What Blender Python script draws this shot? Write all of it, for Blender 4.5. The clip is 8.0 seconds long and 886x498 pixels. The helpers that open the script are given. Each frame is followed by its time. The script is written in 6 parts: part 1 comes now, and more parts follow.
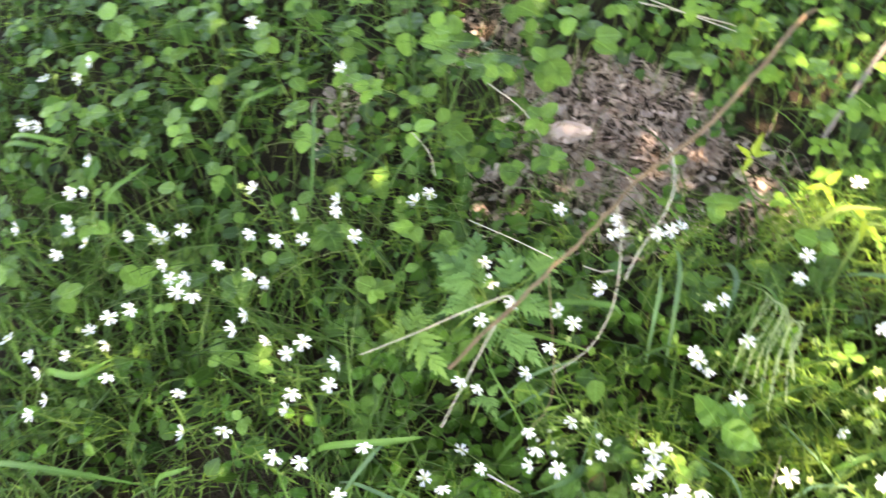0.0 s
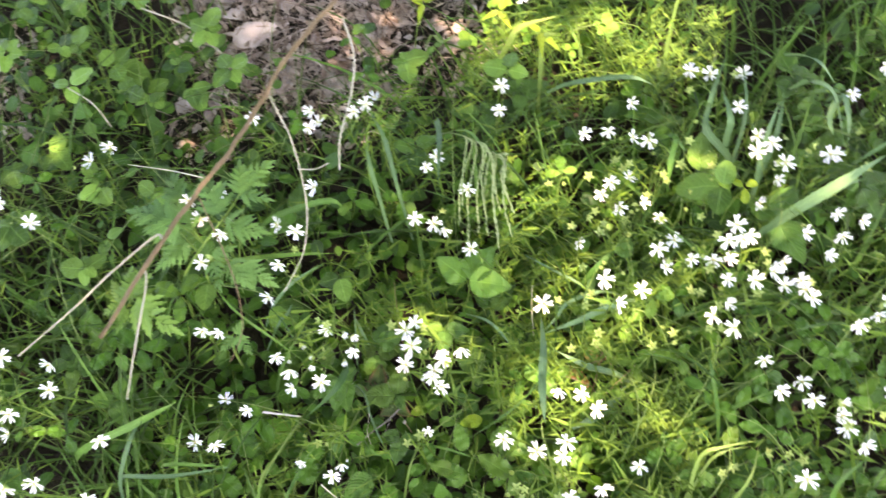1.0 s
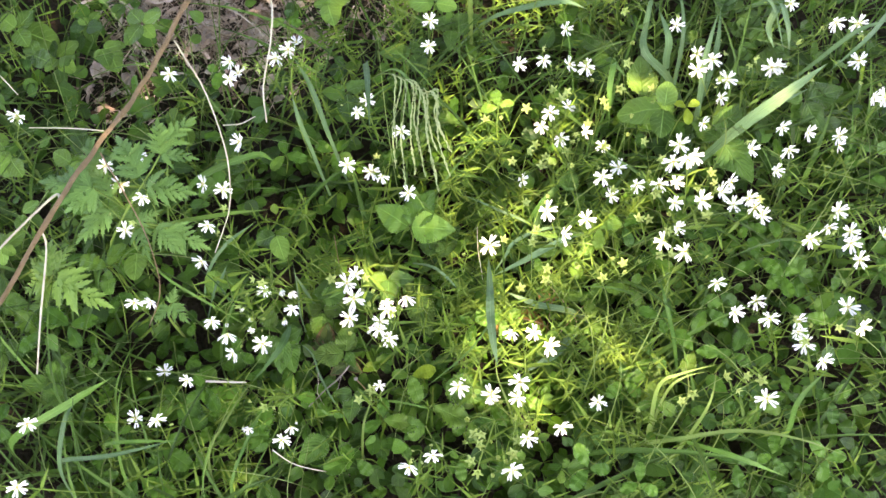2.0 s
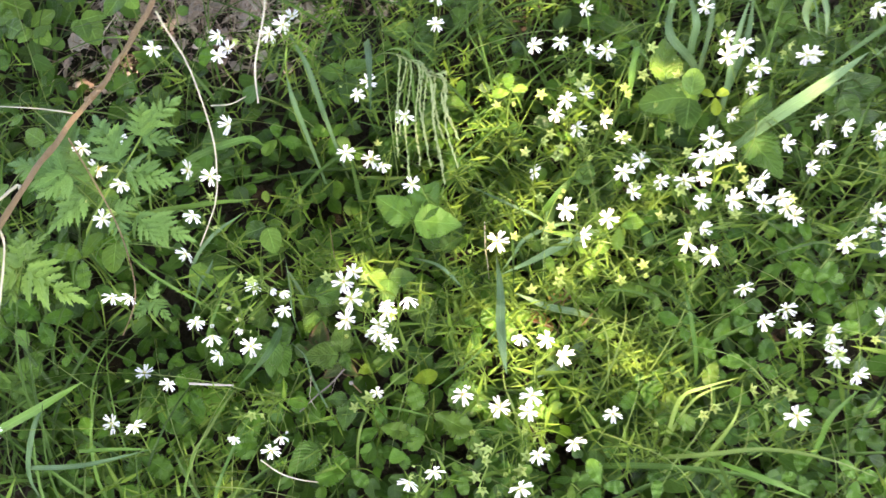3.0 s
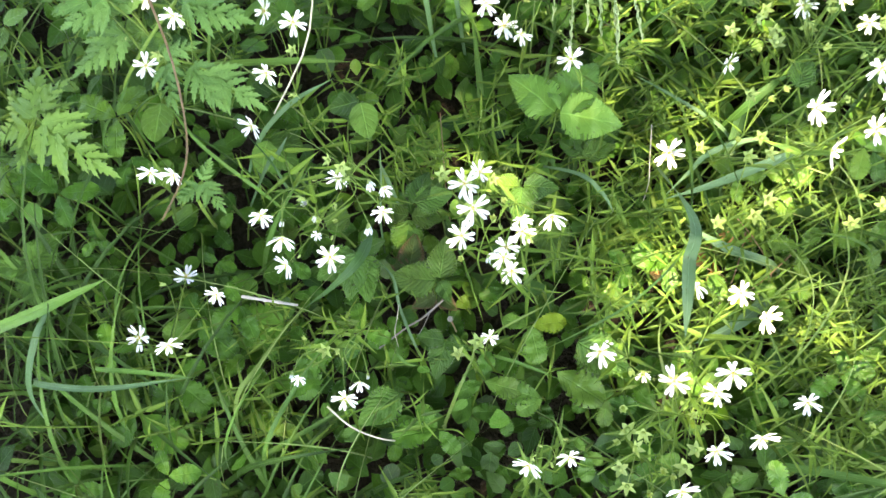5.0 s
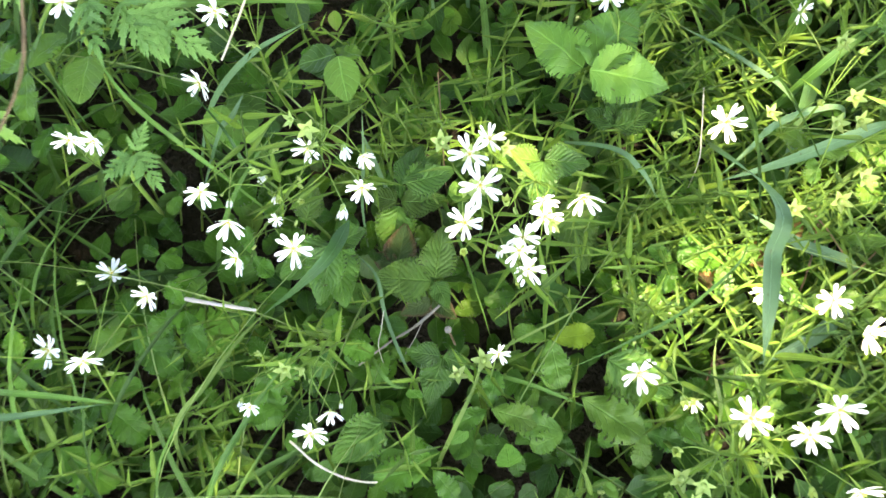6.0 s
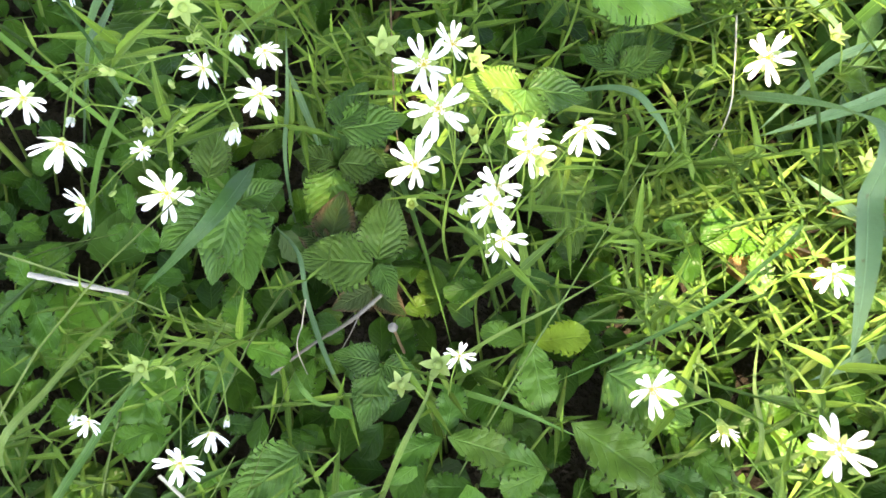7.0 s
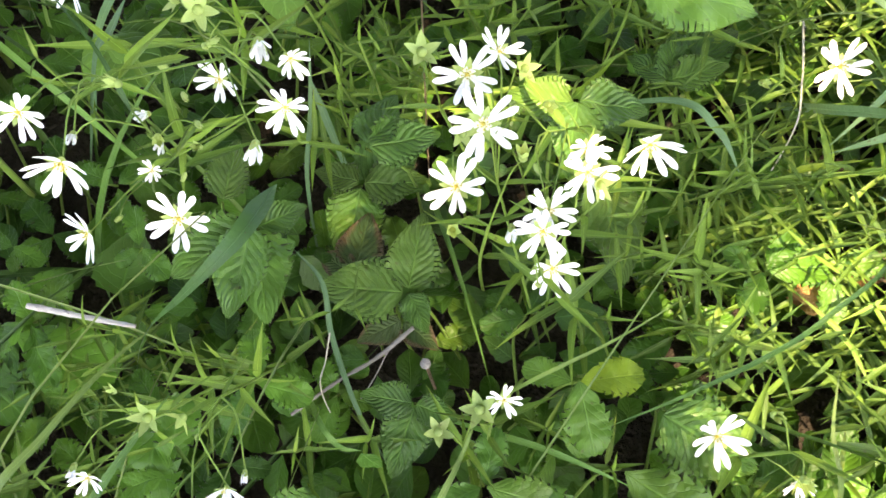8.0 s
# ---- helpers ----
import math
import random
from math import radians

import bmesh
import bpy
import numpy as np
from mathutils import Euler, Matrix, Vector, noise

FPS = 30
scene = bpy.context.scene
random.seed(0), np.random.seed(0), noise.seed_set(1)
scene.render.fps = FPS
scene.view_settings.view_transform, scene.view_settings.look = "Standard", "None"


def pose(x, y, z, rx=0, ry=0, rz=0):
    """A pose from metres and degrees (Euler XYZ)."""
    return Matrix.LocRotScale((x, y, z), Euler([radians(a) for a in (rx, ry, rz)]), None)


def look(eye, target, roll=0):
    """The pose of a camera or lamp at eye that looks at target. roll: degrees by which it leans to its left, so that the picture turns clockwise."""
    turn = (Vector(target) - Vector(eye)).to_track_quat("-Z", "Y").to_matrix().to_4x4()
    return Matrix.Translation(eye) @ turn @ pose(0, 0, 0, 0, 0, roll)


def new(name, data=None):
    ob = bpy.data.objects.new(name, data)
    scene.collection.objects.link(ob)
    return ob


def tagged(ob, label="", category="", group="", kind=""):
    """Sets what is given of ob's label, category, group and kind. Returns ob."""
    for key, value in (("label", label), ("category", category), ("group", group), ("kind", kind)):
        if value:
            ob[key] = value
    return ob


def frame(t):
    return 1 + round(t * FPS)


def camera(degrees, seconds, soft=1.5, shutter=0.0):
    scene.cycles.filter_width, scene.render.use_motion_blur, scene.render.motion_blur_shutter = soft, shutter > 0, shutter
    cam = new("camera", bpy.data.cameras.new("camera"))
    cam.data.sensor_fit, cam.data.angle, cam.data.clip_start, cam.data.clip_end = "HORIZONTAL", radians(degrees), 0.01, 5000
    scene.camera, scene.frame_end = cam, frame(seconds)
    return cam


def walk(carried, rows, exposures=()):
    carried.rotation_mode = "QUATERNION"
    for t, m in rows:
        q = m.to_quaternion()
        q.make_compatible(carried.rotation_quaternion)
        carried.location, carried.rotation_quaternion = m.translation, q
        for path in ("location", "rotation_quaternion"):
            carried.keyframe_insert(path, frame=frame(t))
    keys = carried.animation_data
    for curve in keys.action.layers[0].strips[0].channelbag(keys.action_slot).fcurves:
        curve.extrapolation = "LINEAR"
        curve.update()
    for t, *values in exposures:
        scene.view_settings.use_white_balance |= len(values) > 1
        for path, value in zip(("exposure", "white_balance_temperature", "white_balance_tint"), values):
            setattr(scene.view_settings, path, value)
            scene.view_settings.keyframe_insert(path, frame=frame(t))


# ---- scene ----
# ---- camera ----
cam = camera(59.2, 8.0, soft=1.5, shutter=0.33)
ROWS = [
    (0, -0.0490, -0.4640, 1.0557, 40.922, 1.739, 21.074),
    (0.5, 0.0340, -0.4210, 1.0206, 36.950, 4.410, 8.245),
    (1, 0.1078, -0.4050, 0.9914, 33.144, 4.751, -1.214),
    (1.5, 0.1338, -0.4080, 0.9691, 31.160, 5.226, -5.939),
    (1.7, 0.1332, -0.4092, 0.9567, 30.707, 5.262, -6.316),
    (2.8, 0.1311, -0.3652, 0.9080, 28.887, 3.941, -6.538),
    (3, 0.1184, -0.3522, 0.8934, 28.634, 3.848, -5.865),
    (3.5, 0.0805, -0.3239, 0.8497, 28.210, 3.829, -3.652),
    (4, 0.0477, -0.3012, 0.7978, 26.377, 2.858, -0.998),
    (4.5, 0.0347, -0.2782, 0.7446, 24.667, 3.493, 0.118),
    (4.7, 0.0309, -0.2731, 0.7279, 24.194, 3.606, 0.470),
    (5.8, 0.0149, -0.2273, 0.5983, 23.377, 2.726, 1.119),
    (6, 0.0146, -0.2177, 0.5723, 24.106, 2.728, 1.145),
    (6.5, 0.0132, -0.2062, 0.4954, 26.153, 0.733, 1.362),
    (7, 0.0210, -0.1957, 0.4341, 27.281, 0.188, 1.564),
    (7.5, 0.0155, -0.1813, 0.4151, 28.292, -0.146, 2.114),
    (8, 0.0083, -0.1741, 0.4062, 28.290, 0.884, 2.008),
]
walk(cam, [(t, pose(x, y, z, rx, ry, rz)) for t, x, y, z, rx, ry, rz in ROWS],
     exposures=((0, 3.90, 8700, 24), (1.5, 3.73, 8650, 30), (3.5, 3.80, 8500, 28), (4.5, 3.82, 8300, 21), (6, 4.00, 8300, 16), (6.5, 3.98, 8200, 18), (7.2, 3.87, 8400, 21), (7.6, 3.76, 8700, 23), (8, 3.78, 8700, 25)))

# ---- daylight ----
world = bpy.data.worlds.new("sky")
scene.world = world
world.use_nodes = True
sky = world.node_tree.nodes.new("ShaderNodeTexSky")
sky.sky_type, sky.sun_disc = "NISHITA", False
SUN_ELEVATION, SUN_AZIMUTH = 56.0, 142.0
sky.sun_elevation, sky.sun_rotation = radians(SUN_ELEVATION), radians(SUN_AZIMUTH)
background = world.node_tree.nodes["Background"]
background.inputs["Strength"].default_value = 0.15
world.node_tree.links.new(sky.outputs["Color"], background.inputs["Color"])
TO_SUN = Vector((math.sin(radians(SUN_AZIMUTH)) * math.cos(radians(SUN_ELEVATION)),
                 math.cos(radians(SUN_AZIMUTH)) * math.cos(radians(SUN_ELEVATION)), math.sin(radians(SUN_ELEVATION))))
sun = new("sun", bpy.data.lights.new("sun", "SUN"))
sun.data.energy, sun.data.angle, sun.data.color = 2.0, radians(0.53), (1.0, 0.91, 0.74)
sun.matrix_world = look(TO_SUN * 30, (0, 0, 0))

# ---- the bank: u across, v up the slope, w out of it; the herbs' tops are near w = 0 ----
SLOPE, DEPTH = 15.0, 0.17
BANK = pose(0, 0, 0, SLOPE, 0, 0)


def at(u, v, w):
    return BANK @ Vector((u, v, w + DEPTH))


def turned(u, v, w, heading=0.0, pitch=0.0, roll=0.0, size=1.0):
    """A pose on the bank: local y points along the heading (degrees from u towards v), z away from the slope."""
    return BANK @ Matrix.Translation((u, v, w + DEPTH)) @ pose(0, 0, 0, 0, 0, heading - 90) @ pose(0, 0, 0, pitch, roll, 0) @ Matrix.Scale(size, 4)


rng = np.random.RandomState(11)


def uni(a, b):
    return float(rng.uniform(a, b))


# ---- materials ----
def nodes_of(name):
    m = bpy.data.materials.new(name)
    m.use_nodes = True
    return m, m.node_tree.nodes, m.node_tree.links, m.node_tree.nodes["Principled BSDF"]


def math_node(n, k, op, a, b=None, c=None):
    node = n.new("ShaderNodeMath")
    node.operation = op
    for i, v in enumerate((a, b, c)):
        if v is None:
            continue
        if isinstance(v, (int, float)):
            node.inputs[i].default_value = v
        else:
            k.new(v, node.inputs[i])
    return node.outputs[0]


def mixed(n, k, fac, a, b):
    node = n.new("ShaderNodeMix")
    node.data_type = "RGBA"
    for socket, v in ((node.inputs[0], fac), (node.inputs[6], a), (node.inputs[7], b)):
        if isinstance(v, (int, float)):
            socket.default_value = v
        elif isinstance(v, tuple):
            socket.default_value = (*v, 1)
        else:
            k.new(v, socket)
    return node.outputs[2]


def noise_node(n, k, scale, detail=3.0):
    geo = n.new("ShaderNodeNewGeometry")
    node = n.new("ShaderNodeTexNoise")
    node.inputs["Scale"].default_value, node.inputs["Detail"].default_value = scale, detail
    k.new(geo.outputs["Position"], node.inputs["Vector"])
    return node.outputs["Fac"]


def leaf_material(name, dark, light, old, veins=0.0, slant=0.6, gloss=0.42, thin=0.17, islands=False, vein_tint=0.35, relief=0.5, pleat=0.0, edge=None):
    """Leaf: hue from piece to piece, blotches, a pale midrib and side veins along UV, light passing through."""
    m, n, k, p = nodes_of(name)
    if islands:
        rand = n.new("ShaderNodeNewGeometry").outputs["Random Per Island"]
    else:
        rand = n.new("ShaderNodeObjectInfo").outputs["Random"]
    big, small = noise_node(n, k, 28.0), noise_node(n, k, 420.0, 4.0)
    base = mixed(n, k, math_node(n, k, "POWER", rand, 1.45), dark, light)
    base = mixed(n, k, math_node(n, k, "MULTIPLY", math_node(n, k, "GREATER_THAN", math_node(n, k, "FRACT", math_node(n, k, "MULTIPLY", rand, 37.3)), 0.88), 0.42), base, old)
    blot = math_node(n, k, "MULTIPLY", math_node(n, k, "SUBTRACT", big, 0.42), 1.4)
    base = mixed(n, k, math_node(n, k, "MAXIMUM", math_node(n, k, "MINIMUM", blot, 0.5), 0.0), base, light)
    base = mixed(n, k, math_node(n, k, "MULTIPLY", small, 0.3), base, tuple(c * 0.55 for c in dark))
    speck = math_node(n, k, "MULTIPLY", math_node(n, k, "GREATER_THAN", noise_node(n, k, 310.0, 1.0), 0.735), 0.6)
    base = mixed(n, k, speck, base, (0.06, 0.05, 0.02))
    uv = n.new("ShaderNodeSeparateXYZ")
    k.new(n.new("ShaderNodeUVMap").outputs["UV"], uv.inputs[0])
    side = math_node(n, k, "MULTIPLY", math_node(n, k, "ABSOLUTE", math_node(n, k, "SUBTRACT", uv.outputs[0], 0.5)), 2.0)
    rib = math_node(n, k, "MAXIMUM", math_node(n, k, "SUBTRACT", 1.0, math_node(n, k, "MULTIPLY", side, 14.0)), 0.0)
    height = rib
    if veins:
        along = math_node(n, k, "SUBTRACT", math_node(n, k, "MULTIPLY", uv.outputs[1], veins), math_node(n, k, "MULTIPLY", side, slant * veins * 0.35))
        along = math_node(n, k, "ADD", along, math_node(n, k, "MULTIPLY", math_node(n, k, "SUBTRACT", noise_node(n, k, 90.0, 2.0), 0.5), 1.1))
        away = math_node(n, k, "ABSOLUTE", math_node(n, k, "SUBTRACT", math_node(n, k, "FRACT", along), 0.5))
        line = math_node(n, k, "MAXIMUM", math_node(n, k, "SUBTRACT", 1.0, math_node(n, k, "MULTIPLY", away, 13.0)), 0.0)
        rib = math_node(n, k, "MAXIMUM", rib, math_node(n, k, "MULTIPLY", line, 0.5))
        height = math_node(n, k, "SUBTRACT", math_node(n, k, "MULTIPLY", away, pleat), rib)
    base = mixed(n, k, math_node(n, k, "MULTIPLY", rib, vein_tint), base, tuple(min(1.0, c * 1.9 + 0.02) for c in light))
    if edge:
        rim = math_node(n, k, "ADD", side, math_node(n, k, "MULTIPLY", math_node(n, k, "SUBTRACT", noise_node(n, k, 130.0, 3.0), 0.5), 0.9))
        rim = math_node(n, k, "MINIMUM", math_node(n, k, "MAXIMUM", math_node(n, k, "MULTIPLY", math_node(n, k, "SUBTRACT", rim, 0.55), 2.6), 0.0), 0.85)
        base = mixed(n, k, rim, base, edge)
    k.new(base, p.inputs["Base Color"])
    k.new(math_node(n, k, "ADD", math_node(n, k, "MULTIPLY", big, 0.24), gloss - 0.12), p.inputs["Roughness"])
    p.inputs["Specular IOR Level"].default_value = 0.2
    bump = n.new("ShaderNodeBump")
    bump.inputs["Strength"].default_value, bump.inputs["Distance"].default_value = relief, 0.0012 if pleat < 0.9 else 0.0022
    wrinkle = math_node(n, k, "ADD", math_node(n, k, "MULTIPLY", noise_node(n, k, 170.0, 2.0), 1.3), math_node(n, k, "MULTIPLY", small, 0.5))
    k.new(math_node(n, k, "ADD", height, wrinkle), bump.inputs["Height"])
    k.new(bump.outputs["Normal"], p.inputs["Normal"])
    through_light = n.new("ShaderNodeBsdfTranslucent")
    k.new(mixed(n, k, 0.5, base, tuple(c * 2.2 for c in (light[0] * 1.15, light[1], light[2] * 0.6))), through_light.inputs["Color"])
    mix = n.new("ShaderNodeMixShader")
    mix.inputs[0].default_value = thin
    k.new(p.outputs[0], mix.inputs[1])
    k.new(through_light.outputs[0], mix.inputs[2])
    k.new(mix.outputs[0], n["Material Output"].inputs["Surface"])
    return m


def plain_material(name, a, b, rough=0.8, scale=60.0, bump=0.5, distance=0.002, stretch=None):
    m, n, k, p = nodes_of(name)
    big, small = noise_node(n, k, scale, 5.0), noise_node(n, k, scale * 9, 4.0)
    rand = n.new("ShaderNodeObjectInfo").outputs["Random"]
    col = mixed(n, k, math_node(n, k, "ADD", math_node(n, k, "MULTIPLY", big, 0.45), math_node(n, k, "MULTIPLY", rand, 0.55)), a, b)
    col = mixed(n, k, math_node(n, k, "MULTIPLY", small, 0.35), col, tuple(c * 0.4 for c in a))
    k.new(col, p.inputs["Base Color"])
    p.inputs["Roughness"].default_value = rough
    p.inputs["Specular IOR Level"].default_value = 0.2
    node = n.new("ShaderNodeBump")
    node.inputs["Strength"].default_value, node.inputs["Distance"].default_value = bump, distance
    k.new(math_node(n, k, "ADD", big, small), node.inputs["Height"])
    k.new(node.outputs["Normal"], p.inputs["Normal"])
    return m


M_BRAMBLE = leaf_material("bramble leaf", (0.024, 0.07, 0.014), (0.09, 0.215, 0.034), (0.124, 0.200, 0.033), veins=9, slant=1.0, gloss=0.36, relief=0.6, vein_tint=0.3, pleat=0.9)
# Fresh bramble green, lightened in the base colour as if lit from above
M_BRAMBLE_LIGHT = leaf_material("bramble leaf in lit tone", (0.062, 0.158, 0.023), (0.118, 0.258, 0.04), (0.13, 0.24, 0.04), veins=7, slant=1.0, gloss=0.4, thin=0.15, relief=0.4, vein_tint=0.3, pleat=0.4)
M_BRAMBLE_OLD = leaf_material("fading bramble leaf", (0.04, 0.085, 0.022), (0.09, 0.155, 0.045), (0.09, 0.12, 0.05), veins=9, slant=1.0, gloss=0.5, relief=0.6, vein_tint=0.3, pleat=0.9, edge=(0.15, 0.085, 0.05))
M_STRAW = leaf_material("strawberry leaf", (0.019, 0.075, 0.009), (0.073, 0.195, 0.020), (0.13, 0.21, 0.032), veins=7, slant=1.0, gloss=0.34, relief=0.42, vein_tint=0.22, pleat=0.45)
M_STRAW_LIGHT = leaf_material("light green strawberry leaf", (0.048, 0.128, 0.017), (0.10, 0.215, 0.028), (0.13, 0.21, 0.032), veins=7, slant=1.0, gloss=0.36, relief=0.42, vein_tint=0.22, pleat=0.45)
# Lime tone: partly the leaf's yellow, partly sun through it put into the colour
M_STRAW_LIME = leaf_material("yellow-edged strawberry leaf with sun in its tone", (0.15, 0.25, 0.022), (0.21, 0.33, 0.03), (0.22, 0.30, 0.03), veins=7, slant=1.0, gloss=0.4, thin=0.3, relief=0.42, vein_tint=0.2, pleat=0.45)
M_OVAL = leaf_material("oval leaf", (0.018, 0.056, 0.010), (0.165, 0.335, 0.058), (0.116, 0.220, 0.040), veins=6, slant=0.8, gloss=0.38, pleat=0.5)
# The yellow is sunlight on green leaves, put into the base colour
M_YELLOW = leaf_material("sunlit-yellow leaf", (0.154, 0.250, 0.025), (0.250, 0.330, 0.033), (0.326, 0.330, 0.040), veins=6, gloss=0.5, relief=0.3)
M_LANCE = leaf_material("stitchwort leaf", (0.045, 0.10, 0.015), (0.148, 0.268, 0.035), (0.182, 0.260, 0.040), gloss=0.5, vein_tint=0.5)
M_LANCE_MASS = leaf_material("stitchwort foliage", (0.034, 0.08, 0.012), (0.138, 0.255, 0.033), (0.16, 0.24, 0.038), gloss=0.5, islands=True, vein_tint=0.5)
M_GRASS = leaf_material("grass blade", (0.036, 0.102, 0.020), (0.100, 0.229, 0.042), (0.124, 0.220, 0.040), gloss=0.45, vein_tint=0.4)
M_GRASS_BLUE = leaf_material("glaucous grass blade", (0.055, 0.118, 0.052), (0.11, 0.215, 0.095), (0.10, 0.18, 0.06), gloss=0.5, vein_tint=0.4)
M_GRASS_DARK = leaf_material("dark grass blade", (0.028, 0.085, 0.022), (0.045, 0.115, 0.03), (0.05, 0.12, 0.03), gloss=0.4, vein_tint=0.5)
M_CULM = leaf_material("grass culm", (0.11, 0.19, 0.06), (0.2, 0.29, 0.1), (0.3, 0.3, 0.14), gloss=0.5, islands=True, vein_tint=0.0)
M_GRASS_YELLOW = leaf_material("yellow-green grass stem", (0.075, 0.129, 0.031), (0.161, 0.260, 0.062), (0.230, 0.280, 0.065), gloss=0.5)
M_GRASS_PALE = leaf_material("pale grass panicle", (0.22, 0.31, 0.14), (0.34, 0.42, 0.21), (0.3, 0.33, 0.15), gloss=0.6)
M_GRASS_MASS = leaf_material("grass", (0.013, 0.046, 0.009), (0.088, 0.2, 0.036), (0.14, 0.19, 0.045), gloss=0.5, islands=True, vein_tint=0.3)
M_COVER = leaf_material("ground cover leaf", (0.008, 0.034, 0.005), (0.060, 0.168, 0.022), (0.086, 0.170, 0.033), veins=6, slant=0.9, gloss=0.4, thin=0.13, islands=True, relief=0.4, vein_tint=0.25, pleat=0.4)
# Cover leaf copied in brighter tones, so the nearer shade reads lighter
M_COVER_BRIGHT = leaf_material("strawberry leaflets", (0.016, 0.061, 0.008), (0.068, 0.185, 0.020), (0.10, 0.18, 0.03), veins=7, slant=1.0, gloss=0.36, thin=0.13, islands=True, relief=0.4, vein_tint=0.22, pleat=0.45)
M_FRESH = leaf_material("fresh green leaf", (0.085, 0.2, 0.026), (0.16, 0.32, 0.05), (0.2, 0.3, 0.045), veins=5, gloss=0.45, thin=0.3, relief=0.3)
M_PARSLEY = leaf_material("cow parsley leaf", (0.068, 0.168, 0.042), (0.15, 0.30, 0.075), (0.124, 0.240, 0.040), veins=5, gloss=0.55)
# Yellow-green copy of the leaf above, its sunlit look put into the colour
M_PARSLEY_LIT = leaf_material("cow parsley leaf in lit tone", (0.085, 0.18, 0.034), (0.16, 0.30, 0.062), (0.17, 0.28, 0.05), gloss=0.45, thin=0.2)
M_STEM = leaf_material("green stem", (0.079, 0.150, 0.027), (0.179, 0.302, 0.058), (0.192, 0.280, 0.056), gloss=0.5, thin=0.15, vein_tint=0.0)
M_CALYX = leaf_material("sepals", (0.215, 0.315, 0.096), (0.315, 0.425, 0.148), (0.31, 0.40, 0.135), gloss=0.55, thin=0.3, vein_tint=0.2)
M_TWIG = plain_material("brown bark", (0.14, 0.092, 0.052), (0.51, 0.36, 0.21), 0.8, 260, 1.0, 0.004)
M_TWIG_GREY = plain_material("grey weathered wood", (0.11, 0.10, 0.08), (0.33, 0.305, 0.26), 0.8, 190, 0.6, 0.0015)
M_PALE = plain_material("dry pale stalk", (0.32, 0.30, 0.215), (0.50, 0.48, 0.375), 0.7, 120, 0.4, 0.001)
M_STICK = plain_material("peeled grey stick", (0.25, 0.225, 0.19), (0.64, 0.60, 0.54), 0.75, 170, 0.8, 0.002)
M_DEAD = plain_material("dead leaf", (0.23, 0.175, 0.145), (0.74, 0.65, 0.58), 0.8, 75, 0.6, 0.002)
M_DEAD_MASS = leaf_material("leaf crumbs", (0.12, 0.085, 0.068), (0.62, 0.50, 0.42), (0.76, 0.68, 0.60), gloss=0.8, thin=0.1, islands=True, vein_tint=0.0)
M_DEAD_PALE = plain_material("pale tan dead leaf", (0.46, 0.36, 0.30), (0.74, 0.62, 0.53), 0.8, 75, 0.5, 0.0015)
M_DEAD_RUST = plain_material("rusty dead leaf", (0.20, 0.09, 0.03), (0.48, 0.27, 0.09), 0.75, 90, 0.6, 0.002)
M_ANTHER = plain_material("yellow anthers", (0.55, 0.42, 0.06), (0.7, 0.58, 0.12), 0.6, 300, 0.2, 0.0003)


def petal_material():
    m, n, k, p = nodes_of("white petal")
    uv = n.new("ShaderNodeSeparateXYZ")
    k.new(n.new("ShaderNodeUVMap").outputs["UV"], uv.inputs[0])
    base = math_node(n, k, "MAXIMUM", math_node(n, k, "SUBTRACT", 1.0, math_node(n, k, "MULTIPLY", uv.outputs[1], 4.5)), 0.0)
    stripe = math_node(n, k, "ABSOLUTE", math_node(n, k, "SUBTRACT", math_node(n, k, "FRACT", math_node(n, k, "MULTIPLY", uv.outputs[0], 9.0)), 0.5))
    col = mixed(n, k, base, (0.74, 0.75, 0.755), (0.66, 0.70, 0.36))
    k.new(col, p.inputs["Base Color"])
    p.inputs["Roughness"].default_value = 0.55
    bump = n.new("ShaderNodeBump")
    bump.inputs["Strength"].default_value, bump.inputs["Distance"].default_value = 0.35, 0.0004
    k.new(stripe, bump.inputs["Height"])
    k.new(bump.outputs["Normal"], p.inputs["Normal"])
    thin = n.new("ShaderNodeBsdfTranslucent")
    thin.inputs["Color"].default_value = (0.76, 0.77, 0.755, 1)
    mix = n.new("ShaderNodeMixShader")
    mix.inputs[0].default_value = 0.3
    k.new(p.outputs[0], mix.inputs[1])
    k.new(thin.outputs[0], mix.inputs[2])
    k.new(mix.outputs[0], n["Material Output"].inputs["Surface"])
    return m


M_PETAL = petal_material()


# ---- mesh helpers: a template is (vertices, quads, uv) ----
def mesh_from(name, template, material):
    V, F, UV = template
    me = bpy.data.meshes.new(name)
    me.vertices.add(len(V))
    me.vertices.foreach_set("co", np.ascontiguousarray(V, dtype=np.float32).ravel())
    me.loops.add(F.size)
    me.loops.foreach_set("vertex_index", np.ascontiguousarray(F, dtype=np.int32).ravel())
    me.polygons.add(len(F))
    me.polygons.foreach_set("loop_start", np.arange(0, F.size, 4, dtype=np.int32))
    me.polygons.foreach_set("use_smooth", np.ones(len(F), dtype=bool))
    me.update(calc_edges=True)
    me.uv_layers.new(name="UVMap").data.foreach_set("uv", np.ascontiguousarray(UV[F.ravel()], dtype=np.float32).ravel())
    me.materials.append(material)
    me.validate()
    return me


def merged(templates):
    V, F, UV, n = [], [], [], 0
    for v, f, uv in templates:
        V.append(v), F.append(f + n), UV.append(uv)
        n += len(v)
    return np.concatenate(V), np.concatenate(F), np.concatenate(UV)


def moved(template, m):
    a = np.array(m)
    return template[0] @ a[:3, :3].T + a[:3, 3], template[1], template[2]


